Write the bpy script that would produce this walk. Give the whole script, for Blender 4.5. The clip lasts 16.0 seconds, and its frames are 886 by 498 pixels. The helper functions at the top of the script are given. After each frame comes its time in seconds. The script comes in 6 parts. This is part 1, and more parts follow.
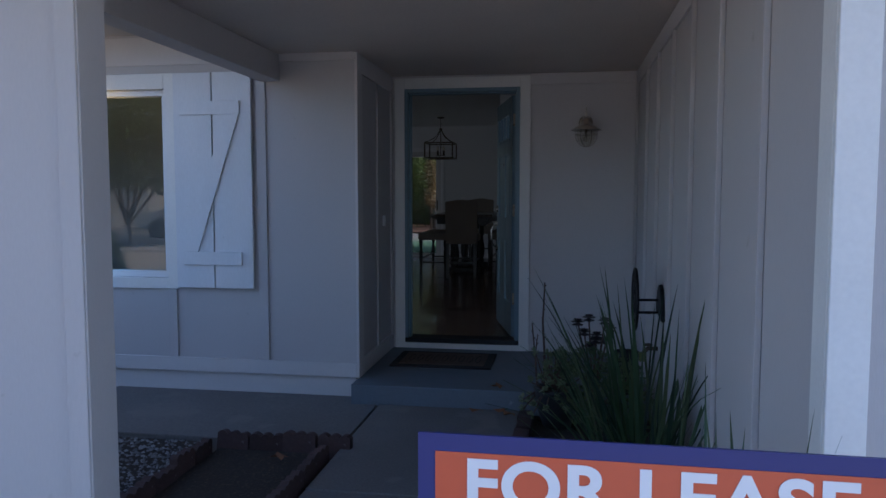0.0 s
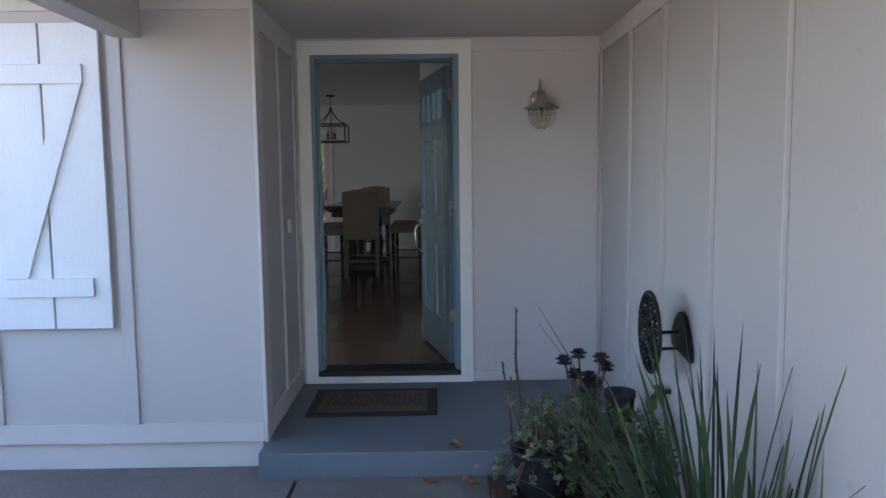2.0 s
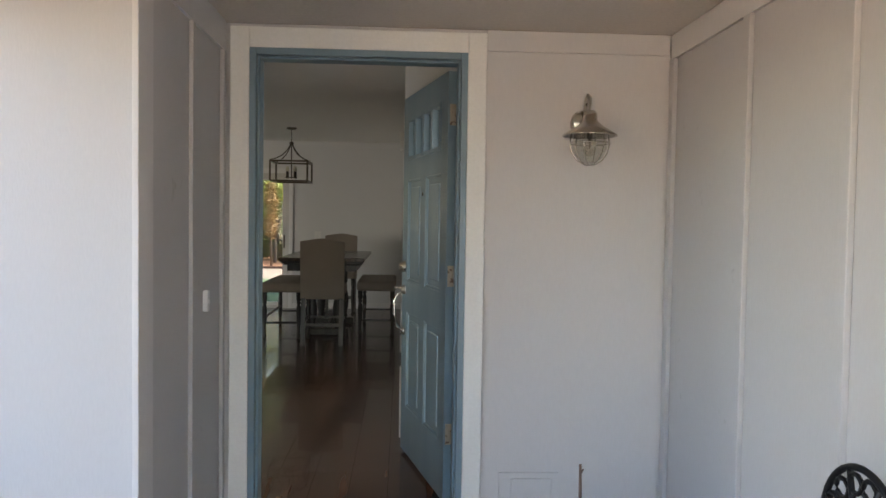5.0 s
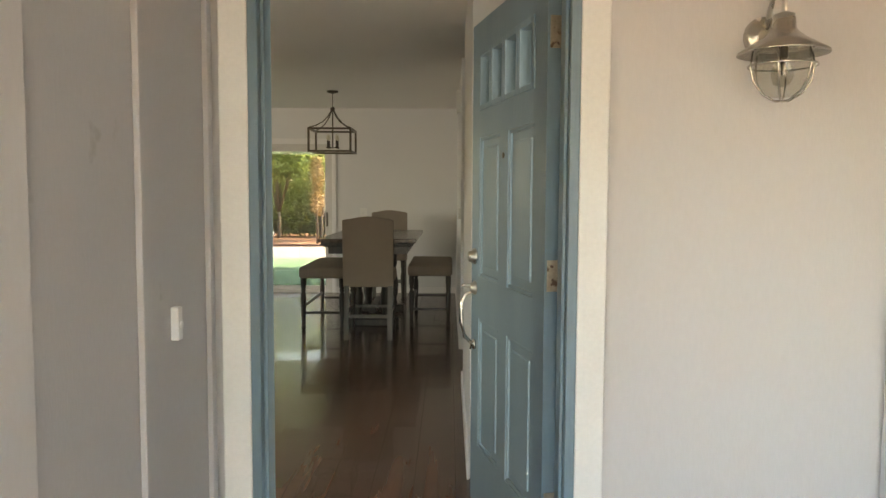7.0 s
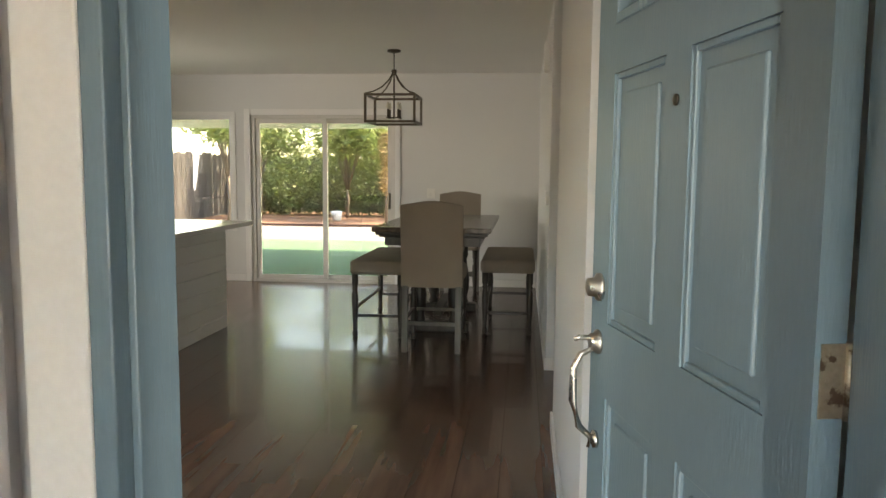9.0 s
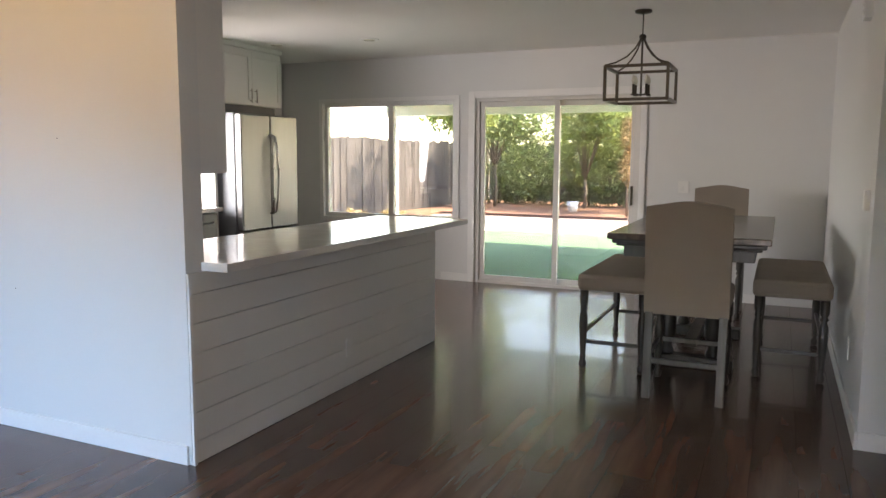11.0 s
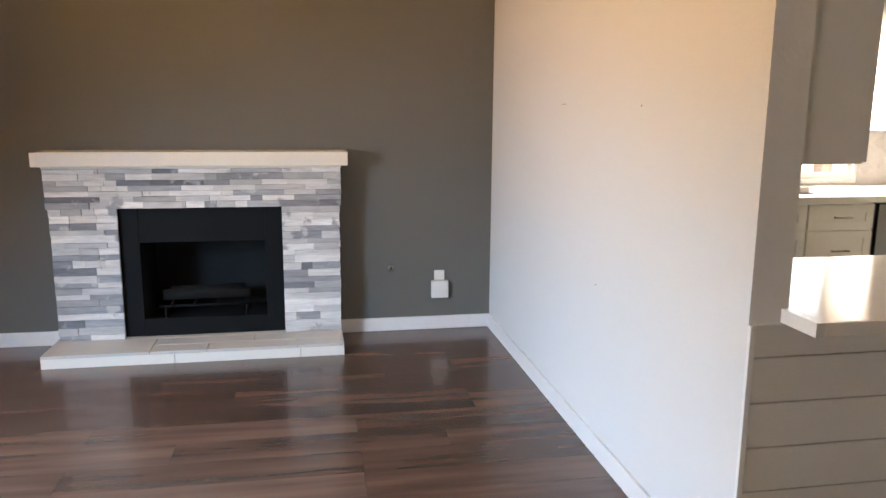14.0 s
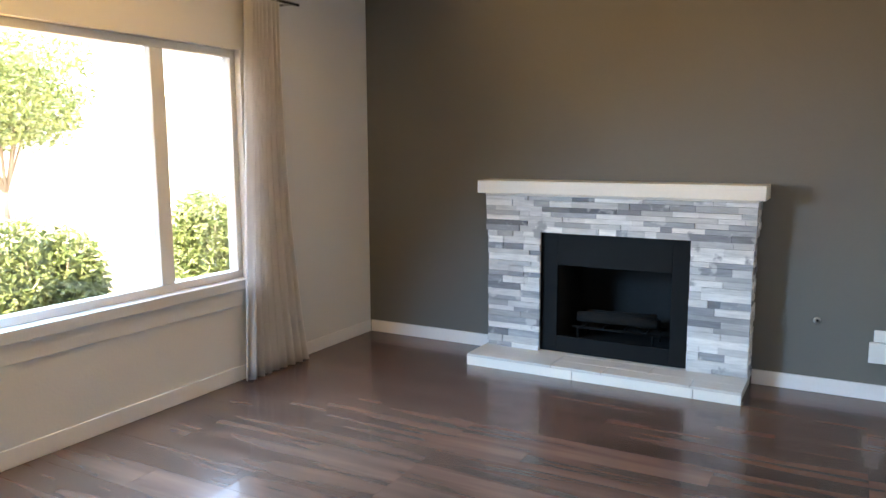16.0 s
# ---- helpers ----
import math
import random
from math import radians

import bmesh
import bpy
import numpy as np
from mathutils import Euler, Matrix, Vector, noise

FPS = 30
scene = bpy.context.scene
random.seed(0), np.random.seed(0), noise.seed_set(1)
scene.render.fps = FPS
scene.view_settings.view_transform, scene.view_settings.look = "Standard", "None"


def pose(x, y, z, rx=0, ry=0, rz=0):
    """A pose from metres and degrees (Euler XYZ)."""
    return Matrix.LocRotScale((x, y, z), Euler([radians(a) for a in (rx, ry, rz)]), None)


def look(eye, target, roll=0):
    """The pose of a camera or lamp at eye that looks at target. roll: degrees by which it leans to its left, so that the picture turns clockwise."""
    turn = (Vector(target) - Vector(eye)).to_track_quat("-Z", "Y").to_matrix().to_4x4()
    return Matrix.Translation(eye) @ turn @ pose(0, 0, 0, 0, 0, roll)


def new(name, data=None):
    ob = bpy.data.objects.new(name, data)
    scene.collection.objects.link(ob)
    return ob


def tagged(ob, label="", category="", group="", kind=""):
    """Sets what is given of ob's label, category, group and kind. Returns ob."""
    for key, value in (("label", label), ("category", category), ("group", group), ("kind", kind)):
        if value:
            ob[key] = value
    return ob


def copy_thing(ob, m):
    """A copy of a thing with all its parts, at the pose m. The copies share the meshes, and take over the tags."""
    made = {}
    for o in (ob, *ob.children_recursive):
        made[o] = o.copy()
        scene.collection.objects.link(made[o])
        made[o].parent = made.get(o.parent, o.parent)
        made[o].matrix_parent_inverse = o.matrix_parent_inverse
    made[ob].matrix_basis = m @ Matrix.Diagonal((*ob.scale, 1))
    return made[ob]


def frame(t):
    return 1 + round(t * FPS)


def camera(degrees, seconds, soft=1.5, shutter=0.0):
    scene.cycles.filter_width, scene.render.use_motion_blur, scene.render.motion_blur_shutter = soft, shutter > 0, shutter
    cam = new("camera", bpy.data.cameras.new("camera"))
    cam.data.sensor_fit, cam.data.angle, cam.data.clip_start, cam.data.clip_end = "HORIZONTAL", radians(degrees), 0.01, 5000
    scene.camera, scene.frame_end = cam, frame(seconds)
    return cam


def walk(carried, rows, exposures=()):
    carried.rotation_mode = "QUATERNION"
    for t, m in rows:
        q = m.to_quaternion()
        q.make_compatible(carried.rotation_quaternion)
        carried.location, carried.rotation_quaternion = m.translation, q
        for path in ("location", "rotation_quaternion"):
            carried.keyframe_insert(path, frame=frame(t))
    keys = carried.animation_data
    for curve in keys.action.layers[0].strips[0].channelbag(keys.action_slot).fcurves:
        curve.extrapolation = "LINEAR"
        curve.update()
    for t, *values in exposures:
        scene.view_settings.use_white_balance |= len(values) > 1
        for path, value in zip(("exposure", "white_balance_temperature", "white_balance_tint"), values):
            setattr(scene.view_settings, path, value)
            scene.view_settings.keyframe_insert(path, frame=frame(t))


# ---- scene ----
cam = camera(61.4, 16.0)
PATH = [
    (0, (0.28, 0.089, 1.251), (-0.039, 2.058, 1.103), 0),
    (0.5, (0.076, 0.424, 1.243), (-0.171, 2.402, 1.075), -0.2),
    (1, (-0.126, 0.762, 1.286), (-0.296, 2.745, 1.094), -0.3),
    (1.5, (-0.188, 1.066, 1.335), (-0.269, 3.053, 1.13), -0.5),
    (2, (-0.244, 1.325, 1.337), (-0.226, 3.316, 1.139), -0.7),
    (2.5, (-0.337, 1.597, 1.36), (-0.243, 3.587, 1.185), -0.6),
    (3, (-0.379, 1.85, 1.349), (-0.235, 3.84, 1.211), -0.4),
    (3.5, (-0.353, 2.164, 1.369), (-0.185, 4.154, 1.272), 0),
    (4, (-0.349, 2.406, 1.366), (-0.195, 4.399, 1.3), 0.4),
    (6.5, (-0.453, 3.816, 1.373), (-0.424, 5.812, 1.252), 0.4),
    (7, (-0.465, 4.105, 1.361), (-0.481, 6.1, 1.218), 0.3),
    (7.5, (-0.44, 4.447, 1.374), (-0.522, 6.439, 1.211), 0.3),
    (8, (-0.461, 4.765, 1.36), (-0.58, 6.753, 1.172), 0.5),
    (10.5, (-0.706, 6.428, 1.399), (-1.301, 8.323, 1.168), 0.2),
    (11, (-0.763, 6.647, 1.396), (-1.579, 8.457, 1.155), 0.3),
    (11.5, (-0.809, 6.896, 1.471), (-1.856, 8.581, 1.217), 0.5),
    (12, (-0.923, 7.088, 1.469), (-2.197, 8.606, 1.194), 0.8),
    (12.5, (-1.106, 7.346, 1.454), (-2.608, 8.634, 1.162), 0.8),
    (13, (-1.227, 7.568, 1.451), (-2.921, 8.582, 1.133), 0.8),
    (13.5, (-1.295, 7.817, 1.47), (-3.137, 8.511, 1.117), 0.4),
    (14, (-1.32, 7.962, 1.463), (-3.255, 8.308, 1.096), 0.4),
    (14.5, (-1.377, 8.162, 1.474), (-3.343, 8.159, 1.104), 0.2),
    (15, (-1.399, 8.391, 1.425), (-3.34, 8.028, 1.107), 0.1),
    (15.5, (-1.419, 8.585, 1.469), (-3.282, 7.925, 1.158), 0.1),
    (16, (-1.398, 8.62, 1.438), (-3.132, 7.663, 1.164), -0.2),
]
EXPOSURES = [(0.0, 1.12, 5400, 16), (0.5, 2.27, 5800, 14), (1.5, 2.9, 6150, 15), (4.0, 3.2, 6550, 15), (6.5, 4.4, 9000, 13),
             (8.0, 4.5, 8900, 10), (10.5, 4.85, 7300, 20), (12.0, 4.65, 7450, 21), (13.0, 4.86, 8000, 22), (14.0, 5.1, 9100, 26),
             (15.0, 5.27, 8900, 23), (16.0, 5.17, 7700, 17)]
walk(cam, [(t, look(eye, target, roll)) for t, eye, target, roll in PATH], EXPOSURES)

# ---- sky and sun ----
SUN_EL, SUN_AZ = radians(52), radians(68)     # azimuth clockwise from +y
world = bpy.data.worlds.new("world")
scene.world = world
world.use_nodes = True
wn = world.node_tree.nodes
sky = wn.new("ShaderNodeTexSky")
sky.sky_type, sky.sun_disc = "NISHITA", False
sky.sun_elevation, sky.sun_rotation = SUN_EL, SUN_AZ
sky.air_density, sky.dust_density = 1.0, 1.2
wn["Background"].inputs["Strength"].default_value = 0.15
world.node_tree.links.new(sky.outputs[0], wn["Background"].inputs["Color"])
sun_data = bpy.data.lights.new("sun", "SUN")
sun_data.energy, sun_data.angle, sun_data.color = 2.05, radians(0.53), (1.0, 0.94, 0.84)
sun = new("sun", sun_data)
to_sun = Vector((math.cos(SUN_EL) * math.sin(SUN_AZ), math.cos(SUN_EL) * math.cos(SUN_AZ), math.sin(SUN_EL)))
sun.matrix_world = look(to_sun * 40, (0, 0, 0))


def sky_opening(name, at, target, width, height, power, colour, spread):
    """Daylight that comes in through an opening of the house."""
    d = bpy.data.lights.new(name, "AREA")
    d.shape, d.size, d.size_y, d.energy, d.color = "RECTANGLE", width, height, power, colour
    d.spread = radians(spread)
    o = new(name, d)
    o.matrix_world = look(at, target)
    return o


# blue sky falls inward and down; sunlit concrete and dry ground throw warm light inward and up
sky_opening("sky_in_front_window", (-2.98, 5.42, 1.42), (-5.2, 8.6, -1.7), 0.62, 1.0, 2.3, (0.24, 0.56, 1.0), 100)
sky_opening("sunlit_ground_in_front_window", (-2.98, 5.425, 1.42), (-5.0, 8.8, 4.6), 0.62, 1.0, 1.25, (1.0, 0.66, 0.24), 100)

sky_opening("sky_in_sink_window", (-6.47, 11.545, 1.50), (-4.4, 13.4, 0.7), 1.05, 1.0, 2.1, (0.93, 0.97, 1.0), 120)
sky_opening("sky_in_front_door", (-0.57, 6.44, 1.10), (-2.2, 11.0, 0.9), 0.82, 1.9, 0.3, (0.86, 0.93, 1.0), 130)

# ---- materials ----
def material(name, colour, rough=0.6, metal=0.0, grain=60.0, vary=0.06, patch=3.0, bump=0.1, bump_scale=None,
             stretch=(1, 1, 1), spots=None, spot_scale=6.0, spot_cut=0.62, per_object=0.0, per_island=0.0,
             gloss_vary=0.08, rim=None, tint=None):
    """A painted, mineral or metal surface: broad and fine variation of colour, spots of wear, gloss variation and relief."""
    m = bpy.data.materials.new(name)
    m.use_nodes = True
    n, l = m.node_tree.nodes, m.node_tree.links
    b = n["Principled BSDF"]
    co = n.new("ShaderNodeTexCoord")
    mp = n.new("ShaderNodeMapping")
    mp.inputs["Scale"].default_value = stretch
    l.new(co.outputs["Object"], mp.inputs["Vector"])
    fine, broad = n.new("ShaderNodeTexNoise"), n.new("ShaderNodeTexNoise")
    fine.inputs["Scale"].default_value, fine.inputs["Detail"].default_value = grain, 5
    broad.inputs["Scale"].default_value, broad.inputs["Detail"].default_value = patch, 4
    l.new(mp.outputs[0], fine.inputs["Vector"])
    l.new(mp.outputs[0], broad.inputs["Vector"])
    add = n.new("ShaderNodeMath")
    add.operation = "ADD"
    l.new(fine.outputs["Fac"], add.inputs[0])
    l.new(broad.outputs["Fac"], add.inputs[1])
    rng = n.new("ShaderNodeMapRange")
    rng.inputs["From Min"].default_value, rng.inputs["From Max"].default_value = 0.6, 1.4
    rng.inputs["To Min"].default_value, rng.inputs["To Max"].default_value = 1 - vary, 1 + vary
    l.new(add.outputs[0], rng.inputs["Value"])
    last = rng.outputs[0]
    for amount, source in ((per_object, "obj"), (per_island, "isl")):
        if amount:
            if source == "obj":
                info = n.new("ShaderNodeObjectInfo").outputs["Random"]
            else:
                info = n.new("ShaderNodeNewGeometry").outputs["Random Per Island"]
            r2 = n.new("ShaderNodeMapRange")
            r2.inputs["To Min"].default_value, r2.inputs["To Max"].default_value = 1 - amount, 1 + amount
            l.new(info, r2.inputs["Value"])
            mu = n.new("ShaderNodeMath")
            mu.operation = "MULTIPLY"
            l.new(last, mu.inputs[0])
            l.new(r2.outputs[0], mu.inputs[1])
            last = mu.outputs[0]
    hsv = n.new("ShaderNodeHueSaturation")
    hsv.inputs["Color"].default_value = (*colour, 1)
    l.new(last, hsv.inputs["Value"])
    colour_out = hsv.outputs[0]
    if tint:
        if per_object:
            src = n.new("ShaderNodeObjectInfo").outputs["Random"]
        elif per_island:
            src = n.new("ShaderNodeNewGeometry").outputs["Random Per Island"]
        else:
            src = broad.outputs["Fac"]
        mt = n.new("ShaderNodeMix")
        mt.data_type = "RGBA"
        hs2 = n.new("ShaderNodeHueSaturation")
        hs2.inputs["Color"].default_value = (*tint, 1)
        l.new(last, hs2.inputs["Value"])
        sc = n.new("ShaderNodeMath")
        sc.operation = "FRACT"
        ml = n.new("ShaderNodeMath")
        ml.operation = "MULTIPLY"
        ml.inputs[1].default_value = 7.31 if (per_object or per_island) else 1.0
        cube = n.new("ShaderNodeMath")
        cube.operation = "POWER"
        cube.inputs[1].default_value = 2.6
        l.new(src, ml.inputs[0])
        l.new(ml.outputs[0], sc.inputs[0])
        l.new(sc.outputs[0], cube.inputs[0])
        l.new(cube.outputs[0], mt.inputs["Factor"])
        l.new(colour_out, mt.inputs["A"])
        l.new(hs2.outputs[0], mt.inputs["B"])
        colour_out = mt.outputs["Result"]
    if spots:
        sp = n.new("ShaderNodeTexNoise")
        sp.inputs["Scale"].default_value, sp.inputs["Detail"].default_value = spot_scale, 6
        l.new(co.outputs["Object"], sp.inputs["Vector"])
        cut = n.new("ShaderNodeMapRange")
        cut.inputs["From Min"].default_value, cut.inputs["From Max"].default_value = spot_cut, spot_cut + 0.06
        cut.clamp = True
        l.new(sp.outputs["Fac"], cut.inputs["Value"])
        mx = n.new("ShaderNodeMix")
        mx.data_type = "RGBA"
        l.new(cut.outputs[0], mx.inputs["Factor"])
        l.new(colour_out, mx.inputs["A"])
        mx.inputs["B"].default_value = (*spots, 1)
        colour_out = mx.outputs["Result"]
    l.new(colour_out, b.inputs["Base Color"])
    gr = n.new("ShaderNodeMapRange")
    gr.inputs["From Min"].default_value, gr.inputs["From Max"].default_value = 0.3, 0.7
    gr.inputs["To Min"].default_value, gr.inputs["To Max"].default_value = max(0.02, rough - gloss_vary), min(1, rough + gloss_vary)
    l.new(broad.outputs["Fac"], gr.inputs["Value"])
    l.new(gr.outputs[0], b.inputs["Roughness"])
    b.inputs["Metallic"].default_value = metal
    if bump:
        bp = n.new("ShaderNodeBump")
        bp.inputs["Strength"].default_value, bp.inputs["Distance"].default_value = bump, 0.004
        bn = fine
        if bump_scale:
            bn = n.new("ShaderNodeTexNoise")
            bn.inputs["Scale"].default_value, bn.inputs["Detail"].default_value = bump_scale, 4
            l.new(mp.outputs[0], bn.inputs["Vector"])
        l.new(bn.outputs["Fac"], bp.inputs["Height"])
        l.new(bp.outputs[0], b.inputs["Normal"])
    return m


def wood_material(name, dark, light, rough, axis=1, bump=0.12, per_object=0.18, coat=0.0, across=9.0, along=0.7, twist=0.6, detail=8):
    """Wood with long grain along one axis, each board a little different."""
    m = material(name, light, rough=rough, per_object=per_object, grain=9, patch=1.3, vary=0.10, bump=0, gloss_vary=0.02)
    n, l = m.node_tree.nodes, m.node_tree.links
    b = n["Principled BSDF"]
    mp = [x for x in n if x.type == "MAPPING"][0]
    s = [across, across, across]
    s[axis] = along
    mp.inputs["Scale"].default_value = s
    oi = n.new("ShaderNodeObjectInfo")
    sh = n.new("ShaderNodeVectorMath")
    sh.operation = "SCALE"
    sh.inputs[0].default_value = (37.0, 91.0, 53.0)
    l.new(oi.outputs["Random"], sh.inputs["Scale"])
    l.new(sh.outputs[0], mp.inputs["Location"])
    gr = n.new("ShaderNodeTexNoise")
    gr.inputs["Scale"].default_value, gr.inputs["Detail"].default_value, gr.inputs["Distortion"].default_value = 2.2, detail, twist
    l.new(mp.outputs[0], gr.inputs["Vector"])
    ramp = n.new("ShaderNodeValToRGB")
    ramp.color_ramp.elements[0].position, ramp.color_ramp.elements[1].position = 0.32, 0.70
    ramp.color_ramp.elements[0].color, ramp.color_ramp.elements[1].color = (*dark, 1), (*light, 1)
    l.new(gr.outputs["Fac"], ramp.inputs["Fac"])
    old = [x for x in n if x.type == "HUE_SAT"][0]
    l.new(ramp.outputs[0], old.inputs["Color"])
    bp = n.new("ShaderNodeBump")
    bp.inputs["Strength"].default_value, bp.inputs["Distance"].default_value = bump, 0.003
    l.new(gr.outputs["Fac"], bp.inputs["Height"])
    l.new(bp.outputs[0], b.inputs["Normal"])
    b.inputs["Coat Weight"].default_value = coat
    return m


def glass_material(name, tint=(0.95, 0.97, 0.96)):
    m = bpy.data.materials.new(name)
    m.use_nodes = True
    n, l = m.node_tree.nodes, m.node_tree.links
    n.remove(n["Principled BSDF"])
    tr, gl, mx, fr = (n.new("ShaderNodeBsdfTransparent"), n.new("ShaderNodeBsdfGlossy"), n.new("ShaderNodeMixShader"), n.new("ShaderNodeLayerWeight"))
    tr.inputs["Color"].default_value = (*tint, 1)
    gl.inputs["Roughness"].default_value = 0.01
    fr.inputs["Blend"].default_value = 0.5
    pw, sc = n.new("ShaderNodeMath"), n.new("ShaderNodeMapRange")
    pw.operation = "POWER"
    pw.inputs[1].default_value = 5.0
    sc.inputs["To Min"].default_value, sc.inputs["To Max"].default_value = 0.075, 1.0
    l.new(fr.outputs["Facing"], pw.inputs[0])
    l.new(pw.outputs[0], sc.inputs["Value"])
    l.new(sc.outputs[0], mx.inputs["Fac"])
    l.new(tr.outputs[0], mx.inputs[1])
    l.new(gl.outputs[0], mx.inputs[2])
    l.new(mx.outputs[0], n["Material Output"].inputs["Surface"])
    return m


def sheer_material(name, colour, through_share):
    m = material(name, colour, rough=0.95, grain=400, vary=0.05, bump=0.2)
    n, l = m.node_tree.nodes, m.node_tree.links
    b = n["Principled BSDF"]
    tl, mx = n.new("ShaderNodeBsdfTranslucent"), n.new("ShaderNodeMixShader")
    tl.inputs["Color"].default_value = (*colour, 1)
    mx.inputs["Fac"].default_value = through_share
    l.new(b.outputs[0], mx.inputs[1])
    l.new(tl.outputs[0], mx.inputs[2])
    l.new(mx.outputs[0], n["Material Output"].inputs["Surface"])
    return m


def leaf_material(name, colour, tint):
    m = sheer_material(name, colour, 0.35)
    n, l = m.node_tree.nodes, m.node_tree.links
    isl = n.new("ShaderNodeNewGeometry")
    mx = n.new("ShaderNodeMix")
    mx.data_type = "RGBA"
    mx.inputs["A"].default_value, mx.inputs["B"].default_value = (*colour, 1), (*tint, 1)
    l.new(isl.outputs["Random Per Island"], mx.inputs["Factor"])
    b = n["Principled BSDF"]
    l.new(mx.outputs["Result"], b.inputs["Base Color"])
    l.new(mx.outputs["Result"], [x for x in n if x.type == "BSDF_TRANSLUCENT"][0].inputs["Color"])
    b.inputs["Roughness"].default_value = 0.45
    for k in list(b.inputs["Roughness"].links):
        l.remove(k)
    return m


SIDING = material("siding_paint", (0.50, 0.478, 0.468), 0.62, grain=130, vary=0.04, patch=2.2, bump=0.18, bump_scale=220, stretch=(1, 1, 0.25), spots=(0.42, 0.40, 0.38), spot_scale=9, spot_cut=0.70)
SIDING_SHEET = material("smooth_siding", (0.60, 0.572, 0.555), 0.65, grain=90, vary=0.03, patch=1.6, bump=0.12, bump_scale=180, stretch=(1, 1, 0.3))
TRIM_WHITE = material("trim_white", (0.78, 0.77, 0.73), 0.5, grain=70, vary=0.05, patch=4, bump=0.15, spots=(0.62, 0.60, 0.55), spot_scale=14, spot_cut=0.72)
SHUTTER_WHITE = material("shutter_white", (0.72, 0.73, 0.74), 0.55, grain=110, vary=0.06, patch=5, bump=0.3, stretch=(1, 1, 0.2), spots=(0.55, 0.55, 0.54), spot_scale=22, spot_cut=0.72)
STUCCO_CEIL = material("porch_ceiling_paint", (0.65, 0.575, 0.50), 0.8, grain=60, vary=0.08, patch=2, bump=0.6, bump_scale=45)
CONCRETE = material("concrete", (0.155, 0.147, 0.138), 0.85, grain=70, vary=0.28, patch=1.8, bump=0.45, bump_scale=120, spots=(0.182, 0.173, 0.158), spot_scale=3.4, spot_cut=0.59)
PATIO = material("patio_concrete", (0.20, 0.18, 0.16), 0.85, grain=60, vary=0.14, patch=1.2, bump=0.3, spots=(0.28, 0.25, 0.225), spot_scale=2.2, spot_cut=0.58)
PORCH_PAINT = material("porch_floor_paint", (0.13, 0.155, 0.18), 0.55, grain=80, vary=0.10, patch=2.4, bump=0.2, spots=(0.36, 0.36, 0.36), spot_scale=7, spot_cut=0.71)
JAMB_BLUE = material("door_blue_paint", (0.165, 0.245, 0.285), 0.36, grain=120, vary=0.05, patch=5, bump=0.25, bump_scale=160, stretch=(1, 1, 0.15))
RUBBER = material("black_rubber", (0.02, 0.02, 0.022), 0.7, vary=0.2, bump=0.3)
NICKEL = material("brushed_nickel", (0.56, 0.53, 0.48), 0.28, 1.0, grain=300, vary=0.05, bump=0.05)
BRONZE = material("dark_bronze", (0.10, 0.085, 0.065), 0.38, 0.9, grain=200, vary=0.12, bump=0.08)
BRASS_OLD = material("worn_hinge_metal", (0.48, 0.40, 0.30), 0.4, 0.9, grain=90, vary=0.25, bump=0.2, spots=(0.20, 0.13, 0.09), spot_scale=40, spot_cut=0.58)
IRON = material("black_iron", (0.018, 0.018, 0.02), 0.5, 0.6, vary=0.2, bump=0.2)
WALL_GREY = material("wall_pale_grey", (0.68, 0.68, 0.665), 0.72, grain=160, vary=0.015, patch=1.2, bump=0.25, bump_scale=70)
WALL_DARK = material("wall_charcoal", (0.134, 0.131, 0.114), 0.7, grain=150, vary=0.03, patch=1.2, bump=0.25, bump_scale=70)
CEIL_WHITE = material("ceiling_white", (0.82, 0.80, 0.77), 0.85, grain=90, vary=0.02, patch=2, bump=0.5, bump_scale=60)
BASE_WHITE = material("baseboard_white", (0.78, 0.77, 0.75), 0.4, grain=60, vary=0.03, bump=0.05)
FLOOR_WOOD = wood_material("floor_plank_wood", (0.065, 0.033, 0.023), (0.146, 0.079, 0.055), 0.25, axis=1, bump=0.004, per_object=0.15, coat=0.22, across=4.2, along=0.36, twist=0.12, detail=4)
SUBFLOOR = material("subfloor_dark", (0.02, 0.014, 0.01), 0.9)
SHIPLAP = material("shiplap_paint", (0.74, 0.73, 0.70), 0.5, grain=90, vary=0.03, bump=0.12)
QUARTZ = material("pale_quartz", (0.72, 0.70, 0.66), 0.12, grain=240, vary=0.05, patch=6, bump=0.0, gloss_vary=0.04)
CAB_WHITE = material("cabinet_white", (0.72, 0.71, 0.68), 0.42, grain=60, vary=0.02, bump=0.05)
STEEL = material("stainless_steel", (0.215, 0.214, 0.212), 0.38, 1.0, grain=30, vary=0.05, patch=1.5, bump=0.06, bump_scale=200, stretch=(1, 1, 0.05))
STEEL_BRIGHT = material("polished_handle_steel", (0.46, 0.46, 0.455), 0.30, 1.0, grain=60, vary=0.04, bump=0.03)
STEEL_SATIN = material("satin_dark_steel", (0.10, 0.102, 0.105), 0.45, 1.0, grain=30, vary=0.05, bump=0.05, bump_scale=200, stretch=(1, 1, 0.05))
# dark base colour stands in for the shade of the gap above the refrigerator
FILLER_SHADE = material("filler_gap_shade", (0.07, 0.075, 0.085), 0.5, vary=0.04, bump=0.03)
STEEL_DARK = material("appliance_side_grey", (0.20, 0.215, 0.235), 0.45, 0.0, vary=0.04, bump=0.05)
FABRIC = material("woven_linen", (0.265, 0.220, 0.180), 0.95, grain=420, vary=0.14, patch=4, bump=0.6, bump_scale=420)
